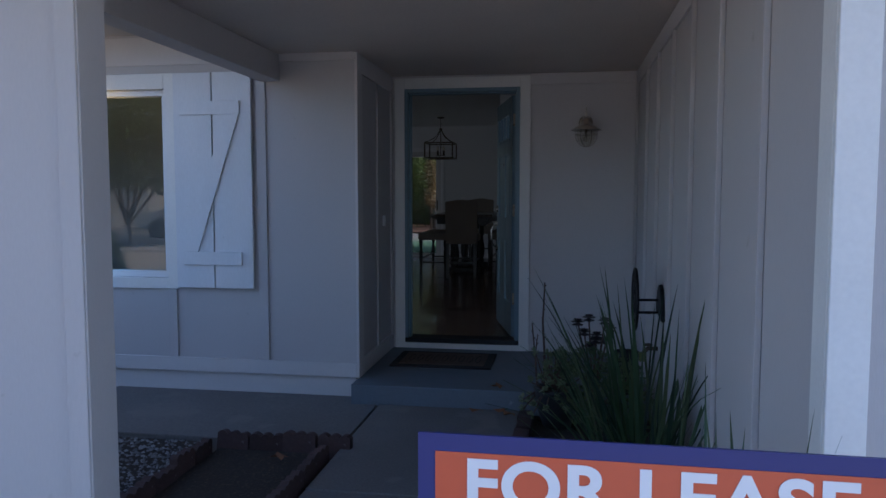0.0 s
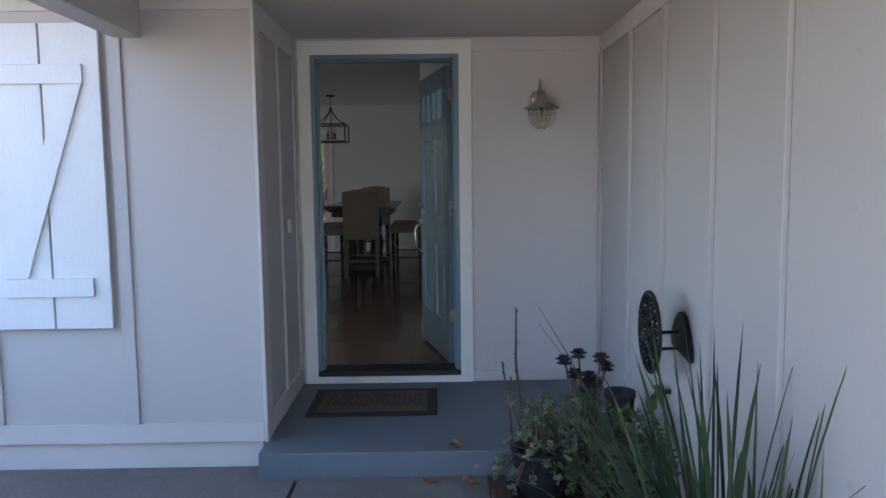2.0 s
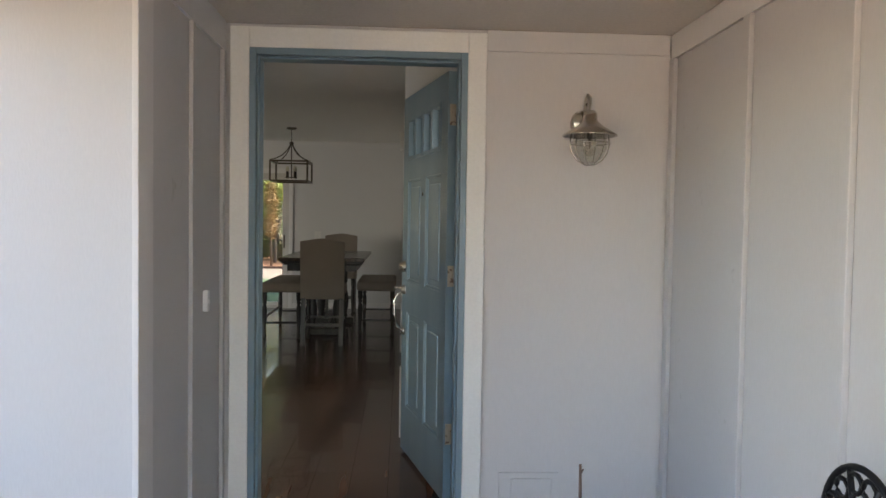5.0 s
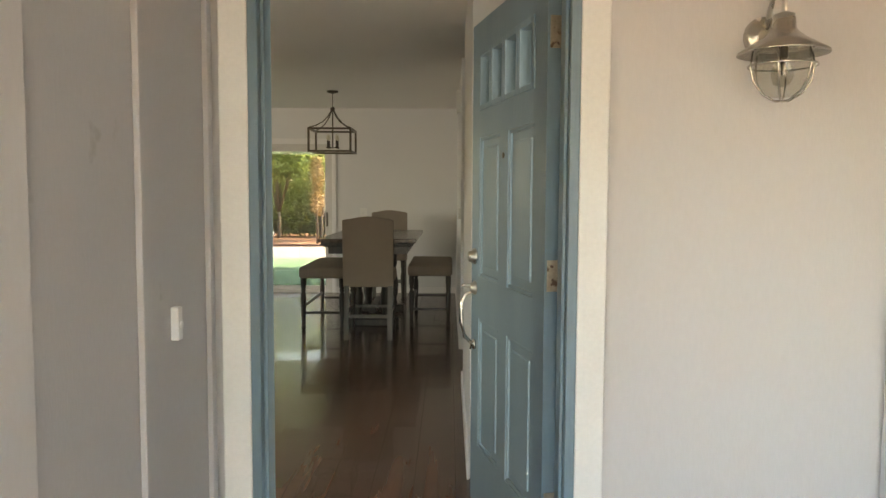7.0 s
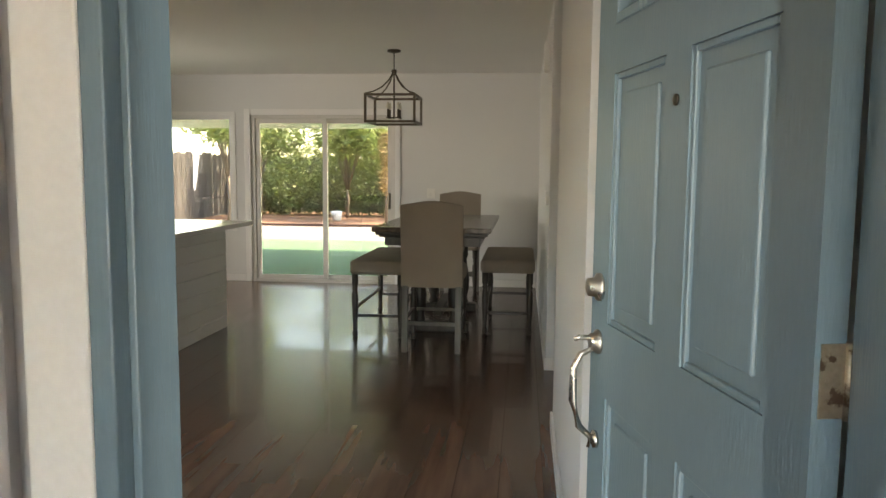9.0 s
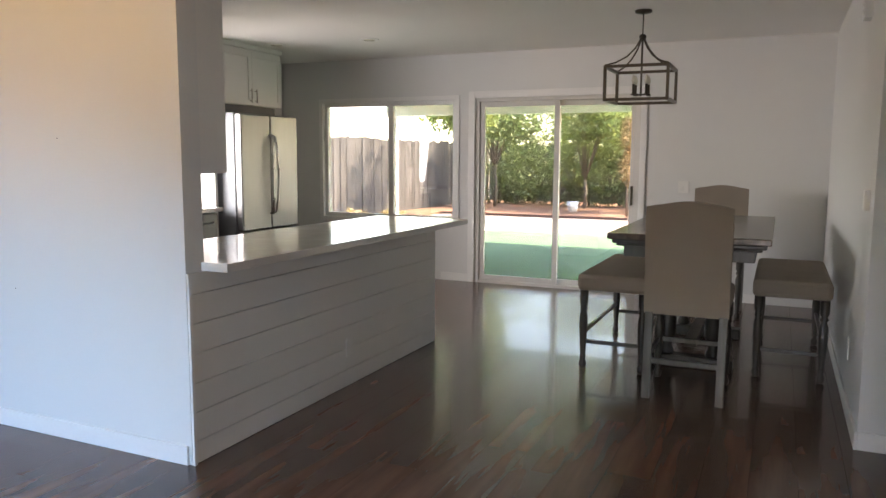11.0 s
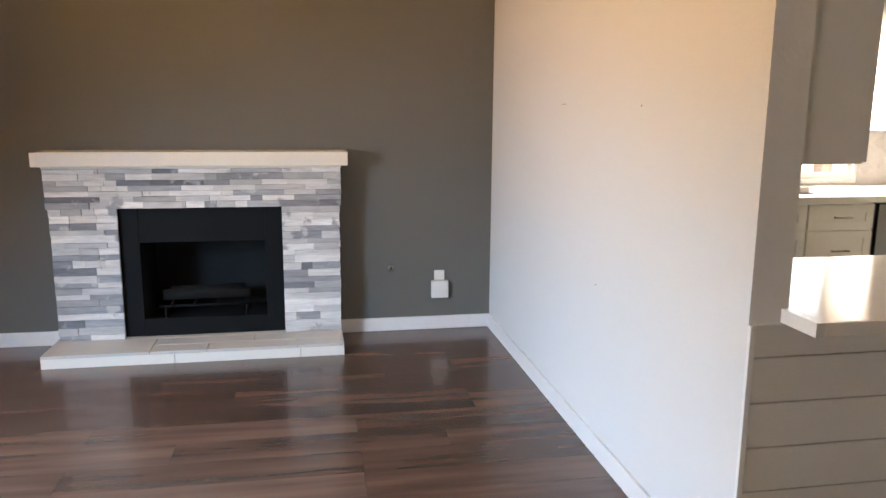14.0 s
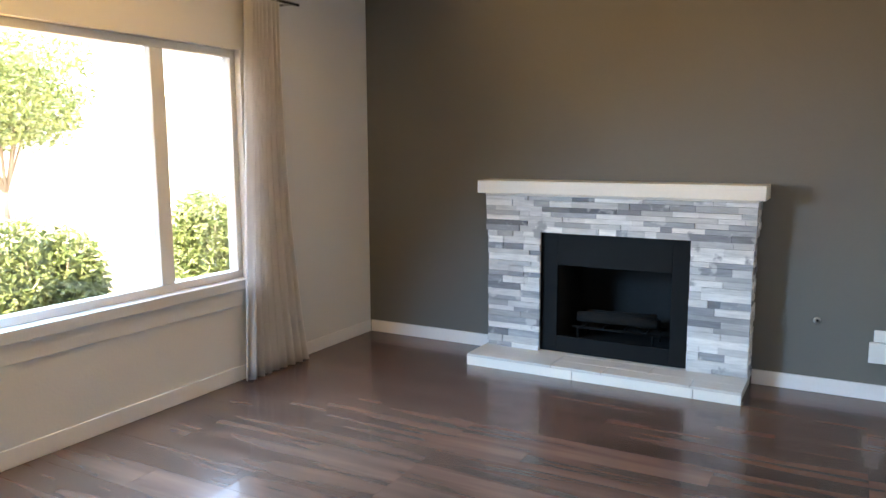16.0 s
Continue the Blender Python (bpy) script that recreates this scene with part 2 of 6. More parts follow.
DARK_WOOD = wood_material("dark_stained_wood", (0.016, 0.013, 0.010), (0.052, 0.044, 0.036), 0.35, axis=2, bump=0.1, per_object=0.08)
GREY_WOOD = wood_material("grey_washed_wood", (0.060, 0.058, 0.050), (0.14, 0.135, 0.12), 0.4, axis=2, bump=0.1, per_object=0.08)
TABLE_TOP = wood_material("table_top_wood", (0.06, 0.045, 0.035), (0.13, 0.10, 0.08), 0.22, axis=1, bump=0.08, per_object=0.0)
STONE = material("split_face_marble", (0.72, 0.70, 0.665), 0.6, grain=22, vary=0.22, patch=8, bump=0.7, bump_scale=60, per_object=0.20, stretch=(1, 0.5, 3.5), spots=(0.36, 0.355, 0.35), spot_scale=8, spot_cut=0.61, tint=(0.34, 0.34, 0.34))
STONE_GREY = material("split_face_grey_marble", (0.30, 0.305, 0.315), 0.6, grain=22, vary=0.3, patch=8, bump=0.7, bump_scale=60, per_object=0.25, stretch=(1, 0.5, 3.5), spots=(0.52, 0.52, 0.51), spot_scale=9, spot_cut=0.56)
STONE_DARK = material("split_face_slate_grey", (0.17, 0.175, 0.185), 0.6, grain=22, vary=0.3, patch=8, bump=0.7, bump_scale=60, per_object=0.25, stretch=(1, 0.5, 3.5), spots=(0.38, 0.38, 0.38), spot_scale=9, spot_cut=0.57)
STONES = (STONE,) * 15 + (STONE_GREY,) * 4 + (STONE_DARK,)
MANTEL = material("mantel_cream", (0.76, 0.72, 0.64), 0.45, grain=50, vary=0.03, bump=0.1)
TILE_H = material("hearth_tile", (0.56, 0.52, 0.47), 0.35, grain=60, vary=0.08, patch=3, bump=0.1, stretch=(1, 0.1, 1))
TILE_GREY = material("grey_backsplash_tile", (0.36, 0.36, 0.35), 0.3, grain=30, vary=0.08, patch=6, bump=0.1)
SOOT = material("firebox_black", (0.005, 0.005, 0.005), 0.7, grain=40, vary=0.3, bump=0.4)
BLACK_METAL = material("fireplace_black_metal", (0.006, 0.0065, 0.007), 0.6, 0.0, vary=0.1, bump=0.05)
BLACK_METAL.node_tree.nodes["Principled BSDF"].inputs["Specular IOR Level"].default_value = 0.15
CHAR = material("ash_log", (0.005, 0.0045, 0.004), 1.0, grain=30, vary=0.4, bump=0.8)
PLASTIC_WHITE = material("white_plastic", (0.76, 0.75, 0.72), 0.35, vary=0.02, bump=0.02)
GLASS = glass_material("window_glass")
GLASS_COATED = glass_material("coated_double_glass", (0.64, 0.635, 0.60))
GLASS_FRONT = glass_material("front_window_glass", (0.93, 0.94, 0.92))
LAMP_GLASS = glass_material("lamp_glass", (0.93, 0.92, 0.88))
CURTAIN = sheer_material("pale_curtain", (0.82, 0.80, 0.78), 0.62)
VINYL = material("vinyl_window_white", (0.76, 0.76, 0.74), 0.35, vary=0.02, bump=0.03)
ALU = material("slider_frame_beige", (0.62, 0.60, 0.56), 0.4, vary=0.03, bump=0.03)
BRICK = material("red_edging_brick", (0.125, 0.060, 0.045), 0.85, grain=50, vary=0.2, patch=9, bump=0.6, per_object=0.25, spots=(0.30, 0.22, 0.18), spot_scale=20, spot_cut=0.64)
SOIL = material("dark_soil", (0.035, 0.026, 0.02), 0.95, grain=60, vary=0.4, patch=8, bump=1.0, bump_scale=70, spots=(0.075, 0.055, 0.035), spot_scale=50, spot_cut=0.58)
BRICK_DARK = material("dark_edging_brick", (0.068, 0.040, 0.036), 0.85, grain=50, vary=0.25, patch=9, bump=0.6, per_object=0.25, spots=(0.15, 0.12, 0.11), spot_scale=20, spot_cut=0.66)
MULCH = material("red_mulch", (0.20, 0.095, 0.055), 0.95, grain=40, vary=0.4, patch=4, bump=1.0, bump_scale=60, spots=(0.30, 0.20, 0.12), spot_scale=30, spot_cut=0.58)
GRAVEL = material("gravel_grey", (0.19, 0.185, 0.18), 0.9, vary=0.2, per_island=0.5, bump=0.3)
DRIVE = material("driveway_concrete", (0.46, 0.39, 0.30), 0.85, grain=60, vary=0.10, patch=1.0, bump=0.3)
GROUND = material("dry_ground", (0.45, 0.34, 0.22), 0.95, grain=25, vary=0.25, patch=0.6, bump=0.5)
ASPHALT = material("asphalt", (0.10, 0.10, 0.10), 0.9, grain=120, vary=0.15, patch=0.8, bump=0.4)
TURF = material("artificial_turf", (0.075, 0.155, 0.08), 0.85, grain=260, vary=0.30, patch=3, bump=1.0, bump_scale=300)
FENCE = wood_material("weathered_fence", (0.045, 0.043, 0.043), (0.10, 0.093, 0.088), 0.85, axis=2, bump=0.5, per_object=0.22)
BARK = material("bark", (0.13, 0.10, 0.075), 0.9, grain=30, vary=0.3, bump=1.0, stretch=(1, 1, 0.3))
LEAF_GREEN = leaf_material("broad_leaf_green", (0.12, 0.18, 0.06), (0.34, 0.40, 0.14))
LEAF_YELLOW = leaf_material("sunny_leaf_green", (0.12, 0.19, 0.05), (0.36, 0.40, 0.11))
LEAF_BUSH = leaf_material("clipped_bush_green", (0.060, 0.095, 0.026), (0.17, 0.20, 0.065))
LEAF_STRAW = leaf_material("straw_orange_leaf", (0.30, 0.20, 0.08), (0.45, 0.38, 0.18))
LEAF_ORANGE = leaf_material("rust_orange_leaf", (0.26, 0.14, 0.06), (0.30, 0.22, 0.09))
BLADE = leaf_material("strap_leaf_green", (0.030, 0.066, 0.032), (0.075, 0.130, 0.058))
BLADE_PALE = leaf_material("strap_leaf_pale", (0.075, 0.115, 0.050), (0.10, 0.14, 0.06))
BLADE_DARK = leaf_material("strap_leaf_dark", (0.012, 0.030, 0.018), (0.022, 0.05, 0.026))
JADE = leaf_material("jade_leaf", (0.06, 0.10, 0.045), (0.14, 0.17, 0.08))
JADE_PALE = leaf_material("pale_jade_leaf", (0.12, 0.17, 0.085), (0.30, 0.33, 0.20))
ROSETTE = leaf_material("dark_rosette_leaf", (0.025, 0.020, 0.024), (0.06, 0.05, 0.05))
DRY = material("dry_stalk", (0.11, 0.07, 0.055), 0.8, vary=0.2, bump=0.3)
DEAD_LEAF = material("dry_brown_leaf", (0.22, 0.10, 0.045), 0.8, per_island=0.3)
SIGN_BLUE = material("sign_blue", (0.025, 0.032, 0.16), 0.4, vary=0.03, bump=0.02)
SIGN_ORANGE = material("sign_orange", (0.60, 0.11, 0.045), 0.4, vary=0.03, bump=0.02)
SIGN_WHITE = material("sign_white", (0.78, 0.78, 0.78), 0.4, vary=0.02, bump=0.02)
MAT_BLACK = material("doormat_black", (0.022, 0.022, 0.024), 0.95, grain=200, vary=0.3, bump=0.8)
MAT_BROWN = material("doormat_fibre", (0.11, 0.075, 0.055), 0.95, grain=260, vary=0.35, bump=0.9)
TERRACOTTA = material("glazed_dark_pot", (0.022, 0.024, 0.028), 0.5, vary=0.15, bump=0.1)
POT_WHITE = material("white_pot", (0.7, 0.7, 0.68), 0.5, vary=0.05, bump=0.1)
ROOFING = material("roof_shingle", (0.16, 0.14, 0.13), 0.9, grain=30, vary=0.25, bump=0.6)
STUCCO_FAR = material("far_stucco", (0.55, 0.50, 0.42), 0.85, grain=12, vary=0.06, bump=0.3)
CAR_PAINT = material("silver_car_paint", (0.35, 0.36, 0.37), 0.25, 0.5, vary=0.03, bump=0)
FAR_GLASS = material("far_window_glass", (0.30, 0.32, 0.34), 0.2, vary=0.03, bump=0)
DARK_GLASS = material("dark_vehicle_glass", (0.02, 0.022, 0.025), 0.08, vary=0.02, bump=0)
TYRE = material("tyre_rubber", (0.025, 0.025, 0.025), 0.8, vary=0.1)
BULB = material("bulb_glass_cream", (0.70, 0.66, 0.55), 0.2, vary=0.02, bump=0)


# ---- building helpers ----
def box(bm, x0, y0, z0, x1, y1, z1, bev=0.0):
    """A box between two corners; bev rounds its edges."""
    made = bmesh.ops.create_cube(bm, size=1.0)
    vs = made["verts"]
    for v in vs:
        v.co = Vector(((x0 + x1) / 2 + v.co.x * abs(x1 - x0), (y0 + y1) / 2 + v.co.y * abs(y1 - y0), (z0 + z1) / 2 + v.co.z * abs(z1 - z0)))
    if bev:
        es = list({e for v in vs for e in v.link_edges})
        bmesh.ops.bevel(bm, geom=es, offset=bev, segments=2, profile=0.5, affect="EDGES")
    return vs


def tube(bm, points, radius, sides=10, closed=False, caps=True):
    """A round bar through a line of points; radius a number or a list."""
    pts = [Vector(p) for p in points]
    rings, count = [], len(pts)
    up0 = Vector((0.137, 0.291, 0.947))
    for i, p in enumerate(pts):
        if closed:
            d = pts[(i + 1) % count] - pts[i - 1]
        else:
            d = pts[min(i + 1, count - 1)] - pts[max(i - 1, 0)]
        d.normalize()
        side = d.cross(up0)
        if side.length < 0.1:
            side = d.cross(Vector((1, 0, 0)))
        side.normalize()
        up = side.cross(d)
        r = radius[i] if isinstance(radius, (list, tuple)) else radius
        rings.append([bm.verts.new(p + (side * math.cos(a) + up * math.sin(a)) * r) for a in (2 * math.pi * k / sides for k in range(sides))])
    for i in range(count if closed else count - 1):
        a, b = rings[i], rings[(i + 1) % count]
        for k in range(sides):
            f = bm.faces.new((a[k], a[(k + 1) % sides], b[(k + 1) % sides], b[k]))
            f.smooth = True
    if caps and not closed:
        bm.faces.new(rings[0][::-1])
        bm.faces.new(rings[-1])


def lathe(bm, profile, centre=(0, 0, 0), sides=20, axis="z"):
    """A turned shape: profile rows of (radius, height)."""
    rings = []
    c = Vector(centre)
    for r, h in profile:
        ring = []
        for k in range(sides):
            a = 2 * math.pi * k / sides
            u, v = max(r, 1e-4) * math.cos(a), max(r, 1e-4) * math.sin(a)
            off = {"z": (u, v, h), "x": (h, u, v), "y": (v, h, u)}[axis]
            ring.append(bm.verts.new(c + Vector(off)))
        rings.append(ring)
    for a, b in zip(rings, rings[1:]):
        for k in range(sides):
            f = bm.faces.new((a[k], a[(k + 1) % sides], b[(k + 1) % sides], b[k]))
            f.smooth = True
    bm.faces.new(rings[0][::-1])
    bm.faces.new(rings[-1])


def plate(bm, outline, axis, at, thick):
    """A flat shape of an outline in the two axes other than the given one, with a thickness."""
    def place(u, v, w):
        return {"x": (w, u, v), "y": (u, w, v), "z": (u, v, w)}[axis]
    lo = [bm.verts.new(place(u, v, at)) for u, v in outline]
    hi = [bm.verts.new(place(u, v, at + thick)) for u, v in outline]
    bm.faces.new(lo[::-1])
    bm.faces.new(hi)
    for k in range(len(lo)):
        bm.faces.new((lo[k], lo[(k + 1) % len(lo)], hi[(k + 1) % len(lo)], hi[k]))


def part(name, bm, mat, parent=None, label=""):
    """Links a bmesh as one mesh object, under a thing or a part when one is given."""
    bmesh.ops.recalc_face_normals(bm, faces=bm.faces)
    me = bpy.data.meshes.new(name)
    bm.to_mesh(me)
    bm.free()
    me.materials.append(mat)
    ob = new(name, me)
    if parent is not None:
        ob.parent = parent
        ob.matrix_parent_inverse = parent.matrix_basis.inverted()
    if label:
        ob["label"] = label
    return ob


def boxes(name, rows, mat, parent=None, label="", bev=0.0):
    bm = bmesh.new()
    for r in rows:
        box(bm, *r, bev=bev)
    return part(name, bm, mat, parent, label)


def thing(name, at, label, category, group=""):
    ob = new(name)
    ob.empty_display_size = 0.1
    ob.matrix_basis = Matrix.Translation(at)
    return tagged(ob, label, category, group)


def structure(name, rows, mat, label="", bev=0.0):
    return tagged(boxes(name, rows, mat, None, label, bev), kind="structure")


def wall_holes(axis, a0, a1, lo, hi, z0, z1, holes):
    """Boxes of a wall that runs along an axis, from lo to hi, faces at a0 and a1, with holes (from, to, bottom, top)."""
    rows = []

    def add(u0, u1, w0, w1):
        if u1 - u0 > 1e-4 and w1 - w0 > 1e-4:
            rows.append((u0, a0, w0, u1, a1, w1) if axis == "x" else (a0, u0, w0, a1, u1, w1))
    u = lo
    for h0, h1, b, t in sorted(holes):
        add(u, h0, z0, z1)
        add(h0, h1, z0, b)
        add(h0, h1, t, z1)
        u = h1
    add(u, hi, z0, z1)
    return rows


def mesh_from(name, verts, faces, mat, parent=None, smooth=False):
    me = bpy.data.meshes.new(name)
    me.from_pydata(verts, [], faces)
    me.materials.append(mat)
    if smooth:
        me.shade_smooth()
    ob = new(name, me)
    if parent is not None:
        ob.parent = parent
        ob.matrix_parent_inverse = parent.matrix_basis.inverted()
    return ob


def leaf_cloud(name, clumps, count, size, mat, parent, seed, narrow=0.45):
    """Many small pointed leaves spread through clumps given as (centre, radii)."""
    rng = random.Random(seed)
    verts, faces = [], []
    weights = [c[1][0] * c[1][1] * c[1][2] for c in clumps]
    for _ in range(count):
        c, r = rng.choices(clumps, weights)[0]
        while True:
            p = Vector((rng.uniform(-1, 1), rng.uniform(-1, 1), rng.uniform(-1, 1)))
            if 0.2 < p.length < 1:
                break
        p = p.normalized() * (p.length ** 0.5)
        p = Vector((c[0] + p.x * r[0], c[1] + p.y * r[1], c[2] + p.z * r[2]))
        d = Vector((rng.uniform(-1, 1), rng.uniform(-1, 1), rng.uniform(-0.9, 0.6))).normalized()
        s = d.cross(Vector((rng.uniform(-1, 1), rng.uniform(-1, 1), rng.uniform(-1, 1)))).normalized()
        k = size * rng.uniform(0.6, 1.3)
        bend = d.cross(s) * k * 0.15
        i = len(verts)
        verts += [p, p + d * k * 0.5 + s * k * narrow * 0.5, p + d * k + bend, p + d * k * 0.5 - s * k * narrow * 0.5]
        faces.append((i, i + 1, i + 2, i + 3))
    return mesh_from(name, verts, faces, mat, parent)


# ---- the house: walls, floor, ceilings ----
CEIL, BACK, LEFT, RIGHT = 2.55, 14.46, -6.15, -0.36
KIT_LEFT = -6.50

structure("ground", [(-60, -60, -0.62, 60, 90, -0.32)], GROUND, "dry bare ground round the house")
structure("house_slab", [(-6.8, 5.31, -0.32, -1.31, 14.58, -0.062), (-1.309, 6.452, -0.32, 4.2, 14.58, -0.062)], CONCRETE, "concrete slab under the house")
structure("floor", [(-6.49, 5.335, -0.06, -1.32, 14.455, -0.012), (-1.319, 6.455, -0.06, 4.09, 14.455, -0.012)], SUBFLOOR, "dark wood plank floor")

# front wall with the living room window, return and door wall
LW = (-4.835, -2.60, 0.63, 2.01)               # living room window opening: from, to, bottom, top
structure("wall_front", wall_holes("x", 5.20, 5.33, -7.0, -1.17, -0.06, 2.75, [LW]), SIDING, "pale greige painted board-and-batten front wall")
structure("wall_front_inner", wall_holes("x", 5.333, 5.345, -6.15, -1.30, 0, CEIL, [LW]), WALL_GREY, "pale painted inner face of the front wall")
structure("wall_foundation", [(-7.0, 5.215, -0.32, -1.185, 5.30, -0.064)], SIDING_SHEET, "painted concrete footing below the front wall")
structure("wall_return", [(-1.30, 5.334, -0.32, -1.17, 6.326, 2.75)], SIDING, "painted side wall of the porch recess")
DOOR_L, DOOR_R, DOOR_TOP = -1.055, -0.085, 2.125
structure("wall_door", wall_holes("x", 6.33, 6.45, -1.30, 0.98, -0.32, 2.75, [(DOOR_L, DOOR_R, -0.02, DOOR_TOP)]), SIDING_SHEET, "smooth painted wall round the front door")
structure("wall_door_inner", wall_holes("x", 6.453, 6.465, -1.30, 4.1, 0, CEIL, [(DOOR_L, DOOR_R, 0, DOOR_TOP)]), WALL_GREY, "pale painted inner face of the door wall")
structure("wall_entry_side", [(-1.313, 5.345, 0, -1.301, 6.465, CEIL)], WALL_GREY, "pale painted wall beside the entry")
structure("wall_garage", [(0.86, 1.80, -0.32, 0.98, 6.326, 2.75), (0.98, 1.80, -0.32, 6.5, 1.92, 2.75), (6.4, 1.92, -0.32, 6.5, 14.4, 2.75)], SIDING, "painted board-and-batten garage wall beside the walk")
structure("wall_wing", [(-2.35, 2.20, -0.32, -1.20, 2.33, 2.34)], SIDING, "painted wing wall at the porch front")

# inner walls
structure("wall_fireplace", [(LEFT - 0.12, 5.33, 0, LEFT, 9.15, CEIL)], WALL_DARK, "charcoal painted wall behind the fireplace")
structure("wall_living", [(LEFT - 0.12, 9.152, 0, -3.14, 9.27, CEIL)], WALL_GREY, "pale blue-grey painted wall between living room and kitchen")
SW = (10.95, 12.14, 0.955, 2.05)                # window over the sink
structure("wall_kitchen_left", wall_holes("y", KIT_LEFT - 0.12, KIT_LEFT, 9.152, BACK, 0, CEIL, [SW]), WALL_GREY, "pale painted kitchen wall")
KW, SD = (-5.90, -4.14, 0.685, 2.05), (-3.90, -2.09, 0.0, 2.06)
structure("wall_back", wall_holes("x", BACK, BACK + 0.12, KIT_LEFT - 0.12, 4.1, -0.1, 2.75, [KW, SD]), WALL_GREY, "pale painted back wall with kitchen window and sliding door")
structure("wall_back_outer", wall_holes("x", BACK + 0.123, BACK + 0.14, KIT_LEFT - 0.12, 4.1, -0.3, 2.75, [KW, SD]), SIDING, "painted outer face of the back wall")
structure("wall_dining_right", [(RIGHT, 10.66, 0, RIGHT + 0.12, BACK, CEIL), (RIGHT + 0.12, 10.66, 0, 3.2, 10.78, CEIL)], WALL_GREY, "pale painted dining room wall")
structure("wall_entry_right", [(-0.36, 7.62, 0, -0.24, 9.44, CEIL), (-0.24, 9.32, 0, 3.2, 9.44, CEIL), (-0.24, 7.62, 0, 0.12, 7.74, CEIL), (0.0, 6.466, 0, 0.12, 7.619, CEIL), (3.2, 9.44, 0, 3.32, 10.66, CEIL)], WALL_GREY, "pale painted wall beside the entry")
structure("wall_far_left_outer", wall_holes("y", -6.75, -6.65, 5.334, 14.46, -0.3, 2.75, [SW]), SIDING, "painted outer side wall of the house")
structure("wall_far_right_outer", [(4.1, 6.47, -0.3, 4.3, 14.7, 2.75)], SIDING, "painted outer side wall of the house")
structure("ceiling", [(KIT_LEFT - 0.15, 5.33, CEIL, 4.1, BACK, CEIL + 0.1)], CEIL_WHITE, "off-white textured ceiling")
structure("porch_ceiling", [(-1.86, 1.6, 2.235, 0.86, 6.33, 2.32)], STUCCO_CEIL, "beige painted porch ceiling")
structure("roof_deck", [(-8.0, 4.45, 2.76, 7.2, 15.2, 2.84), (-1.95, 0.6, 2.76, 7.2, 4.45, 2.84)], ROOFING, "shingled house roof")
structure("roof_eave", [(-8.0, 4.45, 2.40, -1.95, 5.196, 2.44), (-8.0, 4.45, 2.44, -1.95, 4.50, 2.76), (-1.95, 0.6, 2.34, 0.859, 0.66, 2.76), (-2.0, 0.6, 2.44, -1.95, 5.196, 2.76)], STUCCO_CEIL, "beige painted roof overhang")
structure("porch_beam", [(-1.86, 2.0, 2.045, -1.72, 5.198, 2.232)], SIDING, "painted timber beam along the porch edge", bev=0.004)

# outdoor ground pieces
structure("porch_slab", [(-1.168, 5.02, -0.34, 0.858, 6.328, -0.07)], PORCH_PAINT, "blue-grey painted porch step", bev=0.008)
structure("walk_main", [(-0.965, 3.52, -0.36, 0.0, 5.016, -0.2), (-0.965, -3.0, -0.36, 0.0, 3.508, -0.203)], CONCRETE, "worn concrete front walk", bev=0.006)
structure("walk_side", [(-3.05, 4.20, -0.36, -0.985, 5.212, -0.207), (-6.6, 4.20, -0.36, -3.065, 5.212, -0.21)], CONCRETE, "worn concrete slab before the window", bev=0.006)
structure("planting_bed_right", [(0.10, 0.4, -0.34, 0.858, 5.0, -0.225)], SOIL, "dark soil bed beside the walk")
structure("planting_bed_left", [(-1.70, 2.4, -0.34, -1.05, 4.10, -0.235)], SOIL, "dark soil bed edged with brick")
structure("gravel_bed", [(-6.6, 2.4, -0.34, -1.8, 4.19, -0.235)], SOIL, "grey gravel strip")

# back yard
structure("patio_turf", [(-9.5, 14.62, -0.33, 4, 21.5, -0.12)], TURF, "green artificial turf")
structure("patio_pavement", [(-9.45, 21.505, -0.33, 6, 25.6, -0.135)], PATIO, "pale sunlit concrete patio")
structure("garden_bed", [(-10.6, 25.8, -0.33, 8, 34, -0.10), (-10.55, 14.7, -0.33, -9.5, 25.8, -0.1)], MULCH, "garden bed with red-brown mulch")
structure("patio_cover", [(-8.0, 14.62, 2.42, 1.0, 20.0, 2.50), (-8.0, 19.88, 2.22, 1.0, 20.02, 2.42)], TRIM_WHITE, "cream painted patio cover")

# living room window
def window_unit(name, x0, x1, z0, z1, y, depth, split, label, slim=0.045, glass=GLASS):
    win = tagged(new(name), label, kind="structure")
    win.matrix_basis = Matrix.Translation((x0, y, z0))
    f = 0.045
    boxes("window_frame", [(x0, y, z0, x1, y + depth, z0 + f), (x0, y, z1 - f, x1, y + depth, z1), (x0, y, z0 + f, x0 + f, y + depth, z1 - f), (x1 - f, y, z0 + f, x1, y + depth, z1 - f)], VINYL, win, "white vinyl window frame", bev=0.004)
    boxes("mullion", [(split - slim, y + 0.008, z0 + f, split + slim, y + depth - 0.008, z1 - f)], VINYL, win, "", bev=0.004)
    for a, b in ((x0 + f, split - slim), (split + slim, x1 - f)):
        p = boxes("pane", [(a, y + depth / 2 - 0.003, z0 + f, b, y + depth / 2 + 0.003, z1 - f)], glass, win, "clear window glass")
        p.visible_shadow = False
    return win


